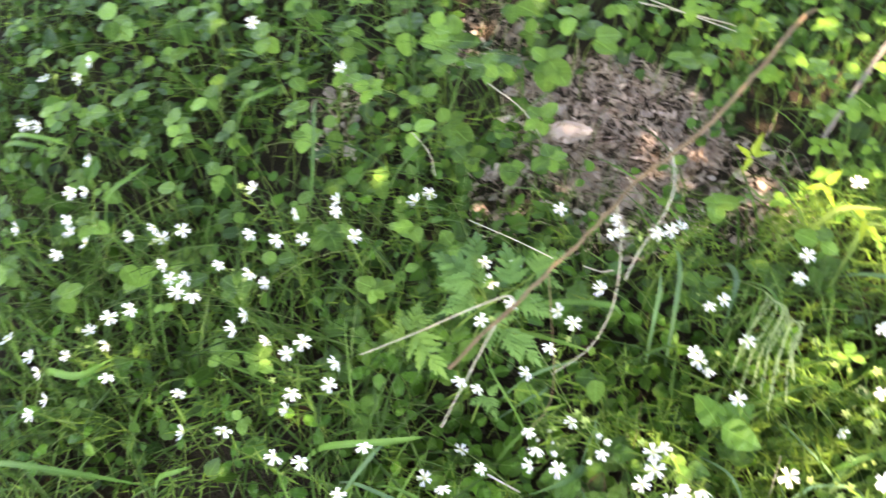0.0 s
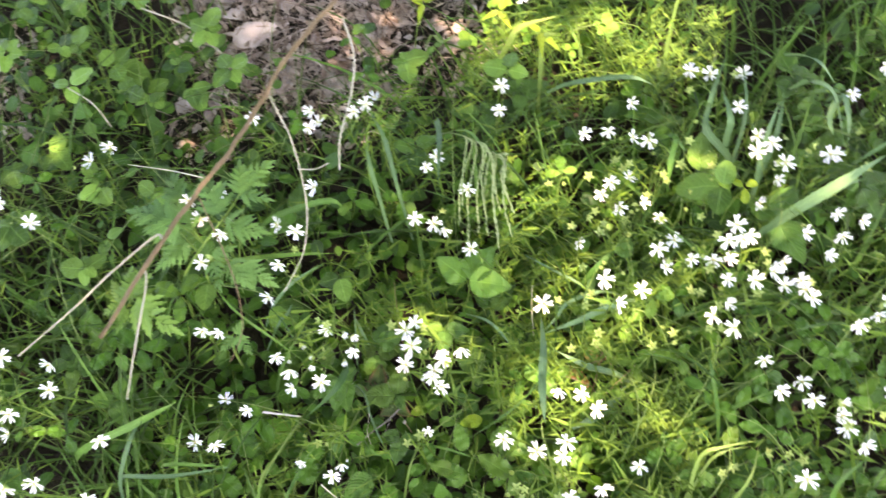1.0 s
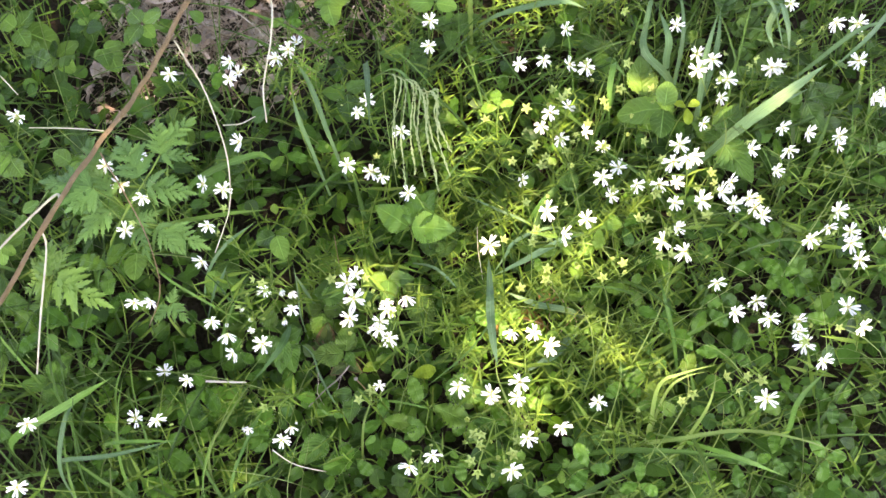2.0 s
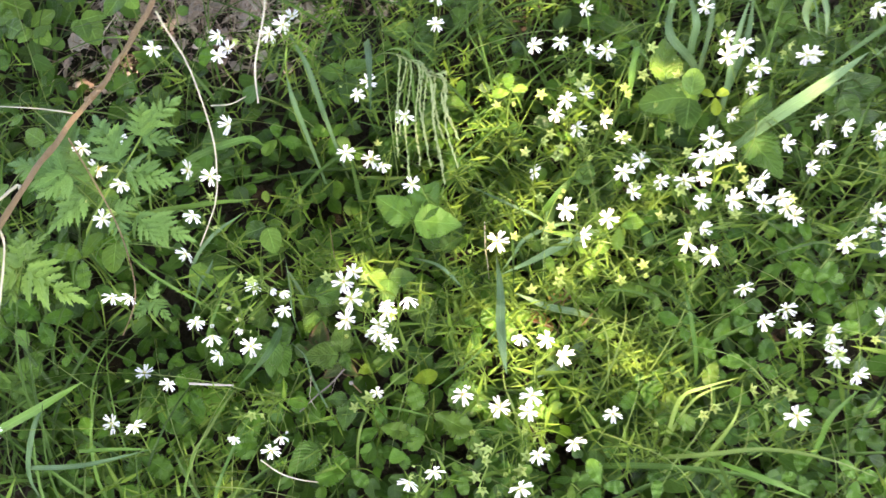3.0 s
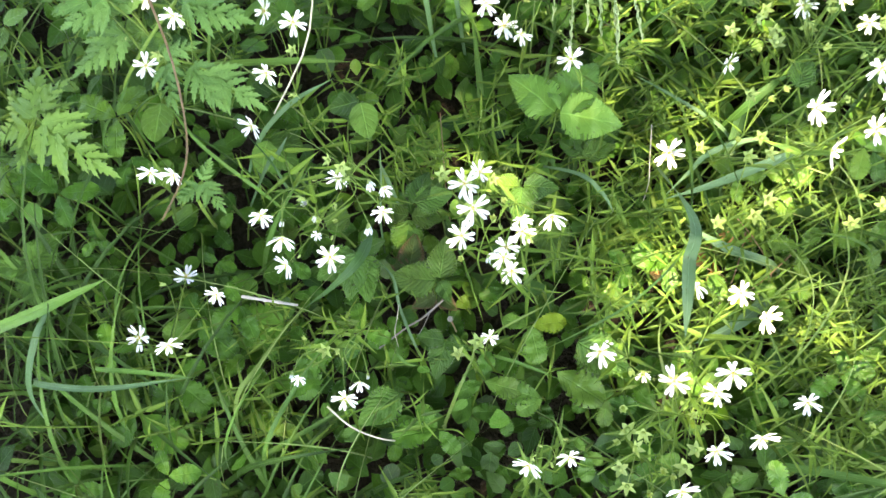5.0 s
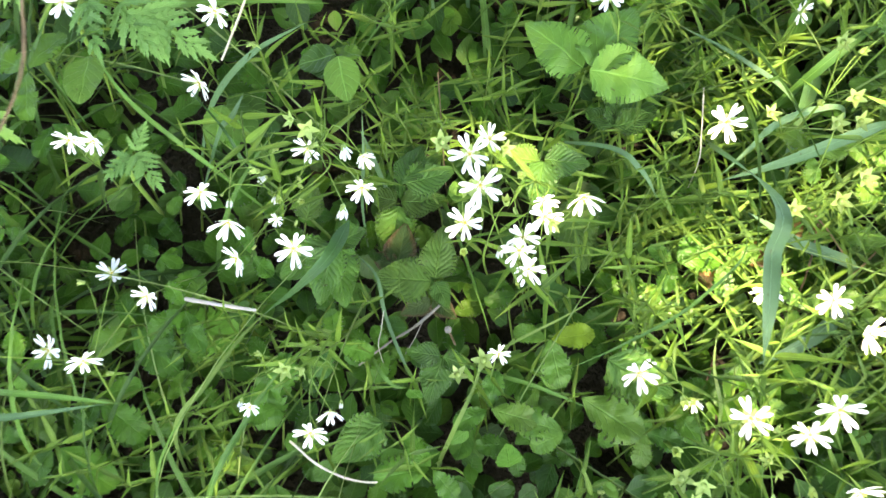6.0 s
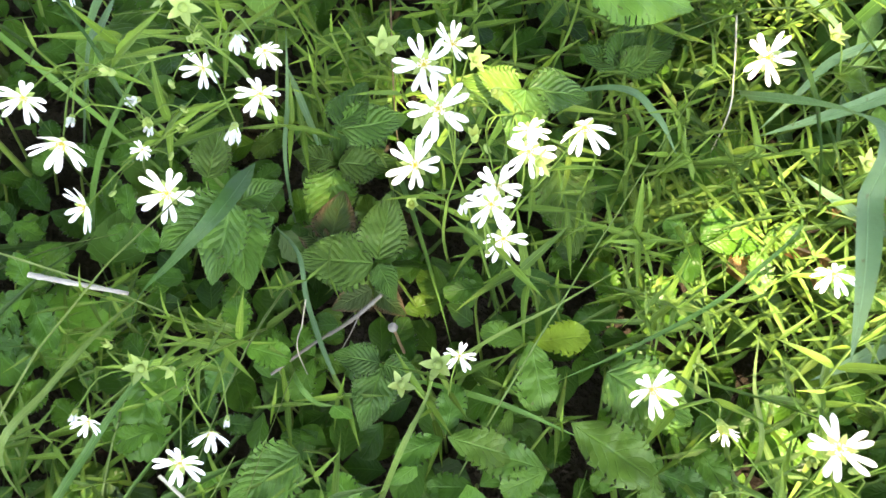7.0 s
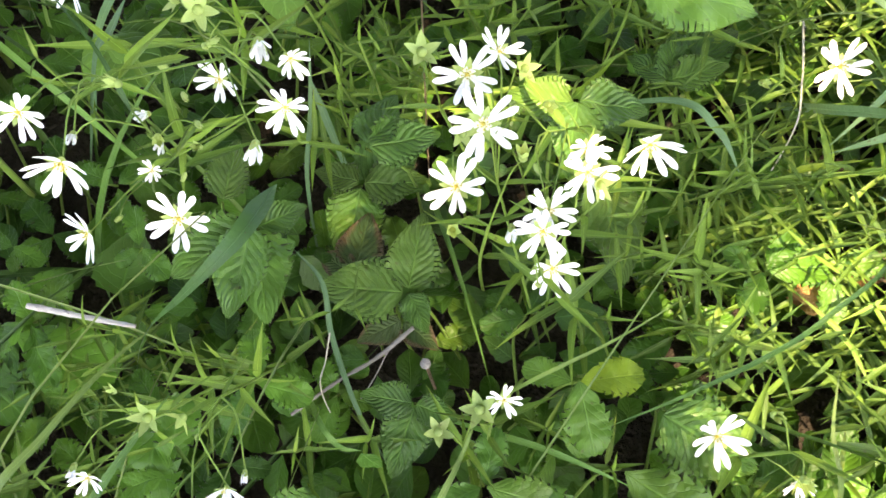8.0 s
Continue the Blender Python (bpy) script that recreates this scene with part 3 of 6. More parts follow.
def stitchwort(flowers, joint=None, foot=None):
    """A plant with a flower at each of the given places (u, v, w), on stalks from one joint."""
    n = len(flowers)
    BLOOMS.extend(f[:3] for f in flowers)
    cu, cv, cw = (sum(f[i] for f in flowers) / n for i in range(3))
    fu, fv = foot or (cu + uni(-0.05, 0.05), cv - uni(-0.01, 0.07))
    base = at(fu, fv, soil_w(fu, fv))
    root = thing("stitchwort", Matrix.Translation(base), "greater stitchwort with white split-petalled flowers on thin stems", "wildflower", "stitchwort plants")
    back = root.matrix_basis.inverted()
    low = min(f[2] for f in flowers)
    fork = at(*(joint or (cu * 0.7 + fu * 0.3, cv * 0.7 + fv * 0.3, min(cw - 0.03, low - 0.012))))
    stem = smooth_path([base - UP * 0.01, base.lerp(fork, 0.5) + Vector((uni(-0.012, 0.012), uni(-0.012, 0.012), 0)), fork], 9)
    part("stem", mesh_from("stem", near(root.matrix_basis, tube(stem, 0.0008, 0.0006, 5)), M_STEM), root, Matrix())
    for i in (3, 5, 6, 7):
        leaf_pair(root, back, stem[i], (stem[i + 1] - stem[i]).normalized(), uni(0.024, 0.042), 90 * i + uni(-25, 25))
    leaf_pair(root, back, fork, UP, uni(0.022, 0.034), uni(0, 180), 65)
    for f in flowers:
        facing = BANK.to_3x3() @ Vector((rng.normal(0.0, 0.5), rng.normal(-0.75, 0.6), 1.0) if len(f) < 6 else (f[4], f[5] - 0.15, 1.0))
        place = at(*f[:3])
        size = (f[3] if len(f) > 3 else uni(0.0190, 0.0250))
        neck = place - facing.normalized() * size * 0.06
        bow = fork.lerp(neck, 0.6) + UP * uni(0.004, 0.016) + Vector((uni(-0.008, 0.008), uni(-0.006, 0.006), 0))
        stalk = smooth_path([fork, bow, neck], 8)
        part("stalk", mesh_from("stalk", near(root.matrix_basis, tube(stalk, 0.00042, 0.00034, 5)), M_STEM), root, Matrix())
        flower(root, back, place, facing, size, f[6] if len(f) > 6 else uni(6, 26), 1 if uni(0, 1) < 0.03 else 0)
        for _ in range(rng.randint(0, 3)):
            tip = bow + Vector((uni(-0.022, 0.022), uni(-0.02, 0.014), uni(-0.006, 0.012)))
            bud_stalk = smooth_path([stalk[2], stalk[3].lerp(tip, 0.6) + UP * 0.004, tip], 5)
            part("stalk", mesh_from("stalk", near(root.matrix_basis, tube(bud_stalk, 0.0004, 0.00032, 4)), M_STEM), root, Matrix())
            d = Vector((uni(-0.7, 0.7), uni(-1, 0.2), uni(-0.2, 0.9))).normalized()
            m = back @ Matrix.Translation(tip) @ d.to_track_quat("Z", "Y").to_matrix().to_4x4() @ Matrix.Scale(uni(0.0056, 0.0082), 4)
            kind = rng.randint(3)
            part(("bud", "seed_star", "closed_calyx")[kind], (BUD, SEED_STAR, CALYX_SHUT)[kind], root, m, "yellow-green bud")


stitchwort([(-1.049, 0.332, 0.050)])
stitchwort([(-1.028, 0.244, 0.050), (-1.004, 0.249, 0.050)])
stitchwort([(-0.990, 0.384, 0.050), (-0.992, 0.349, 0.050)])
stitchwort([(-0.929, 0.081, 0.050)])
stitchwort([(-0.886, 0.215, 0.050), (-0.883, 0.157, 0.050), (-0.860, 0.166, 0.050), (-0.860, 0.115, 0.050), (-0.845, 0.098, 0.050), (-0.812, 0.089, 0.050), (-0.845, 0.063, 0.050)])
stitchwort([(-0.717, 0.001, 0.050), (-0.694, 0.021, 0.050), (-0.733, -0.025, 0.050), (-0.841, -0.072, 0.050), (-0.794, -0.083, 0.050), (-0.770, -0.096, 0.050), (-0.745, -0.065, 0.050)])
stitchwort([(-0.756, 0.525, 0.050)])
stitchwort([(-0.752, 0.120, 0.050), (-0.727, 0.142, 0.050), (-0.705, 0.128, 0.050), (-0.683, 0.150, 0.050), (-0.683, 0.093, 0.050), (-0.663, 0.077, 0.050), (-0.621, 0.076, 0.080)])
stitchwort([(-0.739, -0.126, 0.050), (-0.749, -0.150, 0.050)])
stitchwort([(-0.700, -0.034, 0.050), (-0.676, -0.073, 0.050)])
stitchwort([(-0.540, 0.173, 0.057), (-0.619, 0.053, 0.088), (-0.618, 0.063, 0.052), (-0.605, 0.117, 0.050), (-0.560, 0.120, 0.045), (-0.541, 0.118, 0.025), (-0.565, 0.074, -0.005)])
stitchwort([(-0.604, 0.234, 0.064)])
stitchwort([(-0.586, 0.174, 0.048)])
stitchwort([(-0.574, 0.476, 0.050)])
stitchwort([(-0.572, -0.062, 0.050)])
stitchwort([(-0.536, 0.221, 0.047)])
stitchwort([(-0.520, 0.029, 0.093), (-0.477, 0.031, 0.081), (-0.432, 0.016, 0.108), (-0.428, 0.040, 0.089), (-0.387, 0.034, 0.063), (-0.419, -0.020, 0.075), (-0.418, -0.041, 0.072)])
stitchwort([(-0.506, -0.110, 0.115), (-0.471, -0.090, 0.094)])
stitchwort([(-0.495, 0.176, 0.075)])
stitchwort([(-0.485, 0.258, 0.049), (-0.473, 0.234, 0.064), (-0.441, 0.211, 0.048)])
stitchwort([(-0.396, -0.099, 0.103), (-0.363, -0.095, 0.105), (-0.312, -0.113, 0.096)])
stitchwort([(-0.391, 0.302, 0.017), (-0.385, 0.338, -0.015)])
stitchwort([(-0.384, 0.006, 0.062)])
stitchwort([(-0.220, -0.001, -0.039), (-0.184, -0.018, -0.011), (-0.250, -0.050, -0.027), (-0.222, -0.056, -0.015), (-0.305, -0.054, 0.093)])
stitchwort([(-0.226, 0.254, 0.000), (-0.267, 0.247, 0.000), (-0.249, 0.220, 0.000)])
stitchwort([(-0.250, 0.084, -0.030), (-0.218, 0.074, 0.000)])
stitchwort([(-0.206, 0.183, 0.044), (-0.245, 0.163, 0.000)])
stitchwort([(-0.195, 0.370, -0.024)])
stitchwort([(-0.151, 0.206, 0.000), (-0.128, 0.196, 0.000), (-0.146, 0.152, 0.007), (-0.170, 0.124, -0.037)])
stitchwort([(-0.138, 0.034, 0.035, 0.0200, 0.5, -1.1, 24), (-0.123, 0.018, 0.032, 0.0240, 0.1, -2.8, 30), (-0.127, 0.033, 0.020, 0.0120, 0.4, -1.2, 80)], (-0.124, 0.062, 0.000), (-0.167, 0.171))
stitchwort([(-0.128, 0.003, -0.001, 0.0210, -0.9, -0.8), (-0.094, 0.008, 0.003, 0.0240, 0.1, -0.4), (-0.103, 0.024, 0.009, 0.0100, 0.1, -0.6, 30), (-0.116, 0.054, -0.012, 0.0130, -0.4, -0.6, 70), (-0.110, 0.043, -0.012, 0.0130, 0.2, -1.6, 72)], (-0.108, 0.040, -0.022), (-0.131, 0.127))
stitchwort([(-0.084, -0.096, -0.013, 0.0205, 0.1, -0.6), (-0.073, -0.084, -0.013, 0.0180, 0.1, -2.6, 34), (-0.067, -0.078, -0.013, 0.0095, 0.2, -1.6, 82)], (-0.086, -0.052, -0.040), (-0.095, -0.020))
stitchwort([(-0.116, -0.081, 0.000, 0.0125, 0.3, -1.0, 22), (-0.121, -0.077, 0.000, 0.0105, -0.1, -1.8, 82)], (-0.104, -0.058, -0.035), (-0.110, -0.030))
stitchwort([(-0.111, 0.361, 0.000), (-0.101, 0.343, 0.000), (-0.113, 0.337, 0.000), (-0.054, 0.356, 0.000), (-0.038, 0.365, 0.000), (-0.027, 0.373, 0.000)])
stitchwort([(-0.105, 0.253, 0.000)])
stitchwort([(-0.095, 0.076, -0.027, 0.0198, -0.2, -0.8), (-0.049, 0.051, 0.042, 0.0150, 0.9, -1.4, 44), (-0.049, 0.034, 0.043, 0.0180, 0.1, -1.1, 26), (-0.059, 0.056, 0.044, 0.0170, 0.5, -2.0, 68), (-0.061, 0.027, 0.030, 0.0160, 0.0, -2.8, 74)], (-0.079, 0.069, 0.005), (-0.111, 0.211))
stitchwort([(0.013, 0.042, 0.013, 0.0255, 0.1, -0.2), (0.004, 0.024, -0.003, 0.0250, -0.1, -0.1), (0.007, 0.060, 0.014, 0.0240, 0.0, -0.1), (0.018, 0.068, 0.016, 0.0189, 0.5, 0.2, 20)], (0.020, 0.034, -0.030), (0.051, -0.011))
stitchwort([(0.048, 0.023, 0.019, 0.0203, 0.2, -0.6), (0.037, 0.015, 0.000, 0.0213, 0.1, -0.4), (0.042, 0.001, -0.033, 0.0229, 0.1, -0.6), (0.035, 0.007, 0.001, 0.0211, -0.2, -0.5), (0.048, 0.032, 0.018, 0.0176, 0.2, -0.9)], (0.045, 0.050, -0.010), (0.085, 0.153))
stitchwort([(0.087, 0.236, 0.002), (0.024, 0.189, 0.037), (0.039, 0.217, -0.063), (0.053, 0.204, -0.051)])
stitchwort([(0.024, -0.050, -0.039, 0.0147, 0.1, -0.5)])
stitchwort([(0.147, -0.079, -0.070, 0.0150, -0.2, -0.9, 30)])
stitchwort([(0.024, 0.009, 0.000, 0.0135, 0.1, -2.6, 76)])
stitchwort([(0.034, 0.285, -0.031), (0.049, 0.292, -0.019)])
stitchwort([(0.051, -0.142, 0.000), (0.078, -0.134, 0.020)])
stitchwort([(0.070, 0.035, 0.015, 0.0246, 0.1, -2.2, 32)])
stitchwort([(0.087, 0.154, 0.014)])
stitchwort([(0.112, -0.061, -0.062, 0.0263, 0.1, -0.4), (0.146, -0.083, 0.040), (0.175, -0.077, 0.072), (0.172, -0.090, 0.045), (0.215, -0.123, -0.003), (0.177, -0.130, 0.018), (0.157, -0.159, 0.000)])
stitchwort([(0.133, 0.343, 0.000), (0.139, 0.383, -0.011)])
stitchwort([(0.171, 0.470, 0.050)])
stitchwort([(0.171, 0.099, -0.053, 0.0272, 0.2, -0.5)])
stitchwort([(0.180, -0.013, -0.023), (0.202, -0.022, 0.012), (0.214, -0.040, 0.023)])
stitchwort([(0.222, 0.173, -0.049)])
stitchwort([(0.226, 0.084, 0.099), (0.265, 0.072, 0.090), (0.241, 0.061, 0.082)])
stitchwort([(0.299, 0.338, 0.000), (0.236, 0.301, 0.000), (0.267, 0.302, 0.000), (0.296, 0.293, -0.005), (0.317, 0.290, -0.010)])
stitchwort([(0.263, 0.236, -0.005), (0.252, 0.226, -0.019), (0.271, 0.206, -0.016), (0.302, 0.211, -0.019), (0.318, 0.188, -0.012), (0.323, 0.146, 0.022), (0.301, 0.134, 0.033)])
stitchwort([(0.264, -0.100, -0.044)])
stitchwort([(0.372, 0.136, 0.093), (0.391, 0.135, 0.049), (0.340, 0.125, 0.016), (0.308, 0.114, 0.024), (0.367, 0.124, 0.009), (0.387, 0.126, 0.003), (0.374, 0.095, 0.027)])
stitchwort([(0.391, 0.083, 0.062), (0.435, 0.108, 0.000), (0.442, 0.113, 0.015), (0.445, 0.091, 0.000), (0.467, 0.084, 0.000), (0.351, 0.053, 0.031), (0.374, 0.070, 0.013)])
stitchwort([(0.430, 0.322, 0.000), (0.378, 0.378, 0.000), (0.402, 0.371, 0.000), (0.443, 0.367, 0.000)])
stitchwort([(0.414, 0.010, -0.020), (0.419, -0.028, 0.000), (0.448, -0.018, -0.010), (0.451, -0.041, 0.008), (0.483, -0.047, 0.000), (0.480, -0.058, 0.000), (0.483, -0.072, 0.000)])
stitchwort([(0.426, -0.123, 0.014)])
stitchwort([(0.442, 0.260, 0.000), (0.473, 0.243, 0.000), (0.470, 0.232, -0.025), (0.440, 0.200, -0.019)])
stitchwort([(0.467, 0.142, 0.031), (0.521, 0.146, 0.000), (0.501, 0.124, 0.000), (0.547, 0.163, 0.000), (0.520, 0.174, 0.000), (0.580, 0.154, 0.000)])
stitchwort([(0.498, -0.092, 0.000)])
stitchwort([(0.556, 0.067, 0.000), (0.518, 0.040, 0.000)])
stitchwort([(0.534, 0.250, 0.000)])
stitchwort([(0.548, -0.063, 0.000), (0.538, -0.040, 0.000)])
stitchwort([(0.564, 0.009, 0.000)])
stitchwort([(0.569, 0.329, 0.000)])
stitchwort([(0.614, 0.296, 0.000), (0.639, 0.290, 0.000), (0.627, 0.242, 0.000), (0.631, 0.195, 0.000)])
stitchwort([(0.618, 0.363, 0.000)])
stitchwort([(0.372, 0.039, 0.030)])
stitchwort([(0.399, 0.137, 0.050), (0.375, 0.134, 0.050)])
stitchwort([(0.464, 0.096, 0.000), (0.473, 0.074, 0.000)])
stitchwort([(0.286, 0.242, -0.010)])
stitchwort([(0.446, 0.281, 0.000), (0.462, 0.271, 0.000)])
stitchwort([(0.577, 0.143, 0.000)])
stitchwort([(0.541, 0.050, 0.000), (0.563, 0.042, 0.000), (0.560, 0.029, 0.000)])
stitchwort([(0.643, 0.193, 0.000)])
stitchwort([(0.597, 0.032, 0.000)])
stitchwort([(0.527, 0.250, 0.000)])

# ---- a long side stem with a broad pair of leaves ----
def leafy_side_stem(line, leaves):
    """A lax stitchwort stem over the herbs, with single broad leaves: (place on the stem, heading, length)."""
    path = smooth_path([at(line[0][0], line[0][1], soil_w(*line[0])), *[at(*p) for p in line[1:]]], 22)
    m = Matrix.Translation(path[0])
    root = thing("stitchwort_side_stem", m, "lax stitchwort stem with broad yellow-green leaves", "wildflower", "stitchwort side stems")
    part("stem", mesh_from("stem", near(m, tube(path, 0.0007, 0.0004, 5)), M_STEM), root, Matrix())
    for u, v, w, heading, length in leaves:
        part("leaf", LANCE_MESH[0], root, m.inverted() @ turned(u, v, w, heading, uni(-4, 4), uni(-14, 14), length))


leafy_side_stem([(-0.108, 0.150), (-0.092, 0.115, -0.06), (-0.079, 0.072, 0.004), (-0.099, 0.067, 0.003), (-0.124, 0.060, 0.003), (-0.140, 0.058, 0.006)],
                [(-0.097, 0.071, 0.002, 190, 0.030), (-0.079, 0.074, 0.003, 172, 0.020), (-0.076, 0.076, 0.000, 42, 0.032), (-0.124, 0.061, 0.000, -20, 0.020)])
leafy_side_stem([(-0.131, 0.127), (-0.085, 0.075, -0.05), (-0.092, 0.052, -0.025), (-0.108, 0.040, -0.022)],
                [(-0.104, 0.036, -0.022, 22, 0.034), (-0.107, 0.036, -0.024, -160, 0.022), (-0.100, 0.040, -0.022, 40, 0.026)])

# ---- flowers gone over: stars of sepals ----
def seed_heads(places, fork=None):
    n = len(places)
    cu, cv, cw = (sum(p[i] for p in places) / n for i in range(3))
    fu, fv = cu + uni(-0.03, 0.03), cv - uni(0.0, 0.05)
    base = at(fu, fv, soil_w(fu, fv))
    root = thing("stitchwort_gone_over", Matrix.Translation(base), "stitchwort gone over, with yellow-green star-shaped sepals", "wildflower", "stitchwort gone over")
    back = root.matrix_basis.inverted()
    fork = at(*(fork or (cu * 0.7 + fu * 0.3, cv * 0.7 + fv * 0.3, cw - 0.035)))
    stem = smooth_path([base - UP * 0.01, base.lerp(fork, 0.5) + Vector((uni(-0.01, 0.01), 0, 0)), fork], 9)
    part("stem", mesh_from("stem", near(root.matrix_basis, tube(stem, 0.001, 0.0008, 5)), M_STEM), root, Matrix())
    leaf_pair(root, back, fork, UP, uni(0.02, 0.03), uni(0, 180), 65)
    leaf_pair(root, back, stem[5], UP, uni(0.03, 0.045), uni(0, 180), 60)
    for p in places:
        tip = at(*p)
        stalk = smooth_path([fork, fork.lerp(tip, 0.6) + UP * 0.006, tip], 7)
        part("stalk", mesh_from("stalk", near(root.matrix_basis, tube(stalk, 0.00045, 0.00035, 4)), M_STEM), root, Matrix())
        d = BANK.to_3x3() @ Vector((rng.normal(0, 0.3), rng.normal(-0.3, 0.3), 1))
        m = Matrix.Translation(tip) @ d.to_track_quat("Z", "Y").to_matrix().to_4x4() @ pose(0, 0, 0, 0, 0, uni(0, 72)) @ Matrix.Scale(uni(0.0072, 0.0095), 4)
        part("seed_star", SEED_STAR if uni(0, 1) < 0.7 else CALYX_SHUT, root, back @ m)


def cleavers(points):
    """A scrambling stem with whorls of narrow leaves."""
    path = smooth_path([at(points[0][0], points[0][1] - 0.02, -DEPTH - 0.003), *[at(*p) for p in points]], 26)
    m = Matrix.Translation(path[0])
    root = thing("cleavers", m, "cleavers stem with whorls of small narrow green leaves", "wildflower", "cleavers")
    part("stem", mesh_from("stem", near(m, tube(path, 0.0011, 0.0007, 4)), M_STEM), root, Matrix())
    for i in (9, 13, 17, 20, 23, 25):
        turn = (path[i] - path[i - 1]).to_track_quat("Z", "Y").to_matrix().to_4x4()
        for k in range(6):
            mm = Matrix.Translation(path[i]) @ turn @ pose(0, 0, 0, 0, 0, 60 * k + uni(-8, 8)) @ pose(0, 0, 0, uni(10, 40), 0, 0) @ Matrix.Scale(uni(0.011, 0.017), 4)
            part("leaf", LANCE_MESH[rng.randint(3)], root, m.inverted() @ mm)


seed_heads([(0.118, -0.102, 0.000), (0.114, -0.126, 0.004), (0.123, -0.118, -0.010), (0.131, -0.119, 0.006), (0.126, -0.130, 0.000), (0.144, -0.144, 0.000), (0.153, -0.149, -0.006)],
           (0.147, -0.106, -0.020))
seed_heads([(0.116, -0.145, -0.006), (0.121, -0.157, -0.010), (0.136, -0.161, -0.010)],
           (0.130, -0.135, -0.020))
seed_heads([(0.191, -0.122, -0.005), (0.168, -0.131, 0.000), (0.161, -0.143, -0.004), (0.157, -0.088, -0.004)],
           (0.171, -0.096, -0.020))
seed_heads([(0.128, -0.075, -0.020), (0.121, -0.053, -0.025)],
           (0.128, -0.066, -0.030))
seed_heads([(0.239, 0.088, -0.020), (0.187, 0.093, -0.020), (0.216, 0.101, -0.020)])
seed_heads([(0.303, -0.114, -0.030), (0.350, -0.112, -0.030), (0.364, -0.106, -0.030)])
seed_heads([(0.271, 0.260, 0.000), (0.279, 0.248, 0.000), (0.286, 0.256, 0.000), (0.262, 0.244, 0.000)])
seed_heads([(0.361, 0.144, 0.000), (0.378, 0.157, 0.000), (0.362, 0.181, 0.000)])
seed_heads([(0.410, 0.115, 0.000), (0.429, 0.131, 0.000), (0.414, 0.083, 0.000)])
seed_heads([(0.563, 0.275, 0.000), (0.566, 0.229, 0.000)])
seed_heads([(0.397, -0.094, -0.010), (0.419, -0.096, -0.010), (0.434, -0.104, -0.010)])
seed_heads([(0.230, 0.189, 0.000), (0.210, 0.179, 0.000), (0.242, 0.168, 0.000)])
seed_heads([(-0.009, 0.065, 0.020)])
seed_heads([(0.028, 0.034, 0.000), (0.003, 0.007, 0.000)])
seed_heads([(-0.001, -0.063, -0.040), (0.015, -0.054, -0.040)])
cleavers([(-0.047, 0.294, -0.080), (-0.034, 0.308, 0.020), (-0.022, 0.339, 0.040)])
cleavers([(-0.006, 0.305, -0.060), (-0.008, 0.315, 0.000), (0.003, 0.333, 0.020)])
cleavers([(-0.026, 0.336, -0.050), (-0.023, 0.338, 0.000), (-0.010, 0.357, 0.030)])
for _ in range(12):
    u, v = uni(0.18, 0.42), uni(0.04, 0.30)
    seed_heads([(u + uni(-0.03, 0.03), v + uni(-0.025, 0.03), uni(-0.03, 0.02)) for _ in range(4)])

# ---- broad leaves in sprays ----
SPRAY = {
    "bramble": ("bramble_sprig", BRAMBLE_LEAF, M_BRAMBLE, "bramble sprig with toothed, deep-veined green leaflets", "bramble"),
    "strawberry": ("wild_strawberry", STRAW_LEAF, M_STRAW, "wild strawberry leaf of rounded, scalloped green leaflets", "strawberry plant"),
    "oval": ("woodland_herb", OVAL_LEAF, M_OVAL, "low herb with toothed oval mid-green leaves", "herb"),
    "yellow": ("sunlit_tone_herb", STRAP_LEAF, M_YELLOW, "herb with narrow leaves, sunlight put into their yellow-green", "herb"),
    "lobed": ("lobed_herb", STRAW_LEAF, M_STRAW, "low herb with scalloped, lobed green leaves", "herb"),
}
SPRAY["lit_tone"] = ("bramble_sprig", SMOOTH_BRAMBLE_LEAF, M_BRAMBLE_LIGHT, "bramble sprig with toothed leaflets in a lit, fresh green", "bramble")
SPRAY["fading"] = ("bramble_sprig", BRAMBLE_LEAF, M_BRAMBLE_OLD, "fading bramble sprig with dull leaflets browning at the edges", "bramble")
SPRAY["light"] = ("wild_strawberry", STRAW_LEAF, M_STRAW_LIGHT, "wild strawberry leaf of light green scalloped leaflets", "strawberry plant")
SPRAY["lime"] = ("wild_strawberry", STRAW_LEAF, M_STRAW_LIME, "wild strawberry leaf with toothed yellow-green leaflets, sun glow in their colour", "strawberry plant")
SPRAY["fresh"] = ("fresh_herb", OVAL_LEAF, M_FRESH, "bushy herb with small fresh green leaves in the light", "herb")
SPRAY_MESH = {kind: [mesh_from("leaflet", t, s[2]) for t in s[1]] for kind, s in SPRAY.items()}


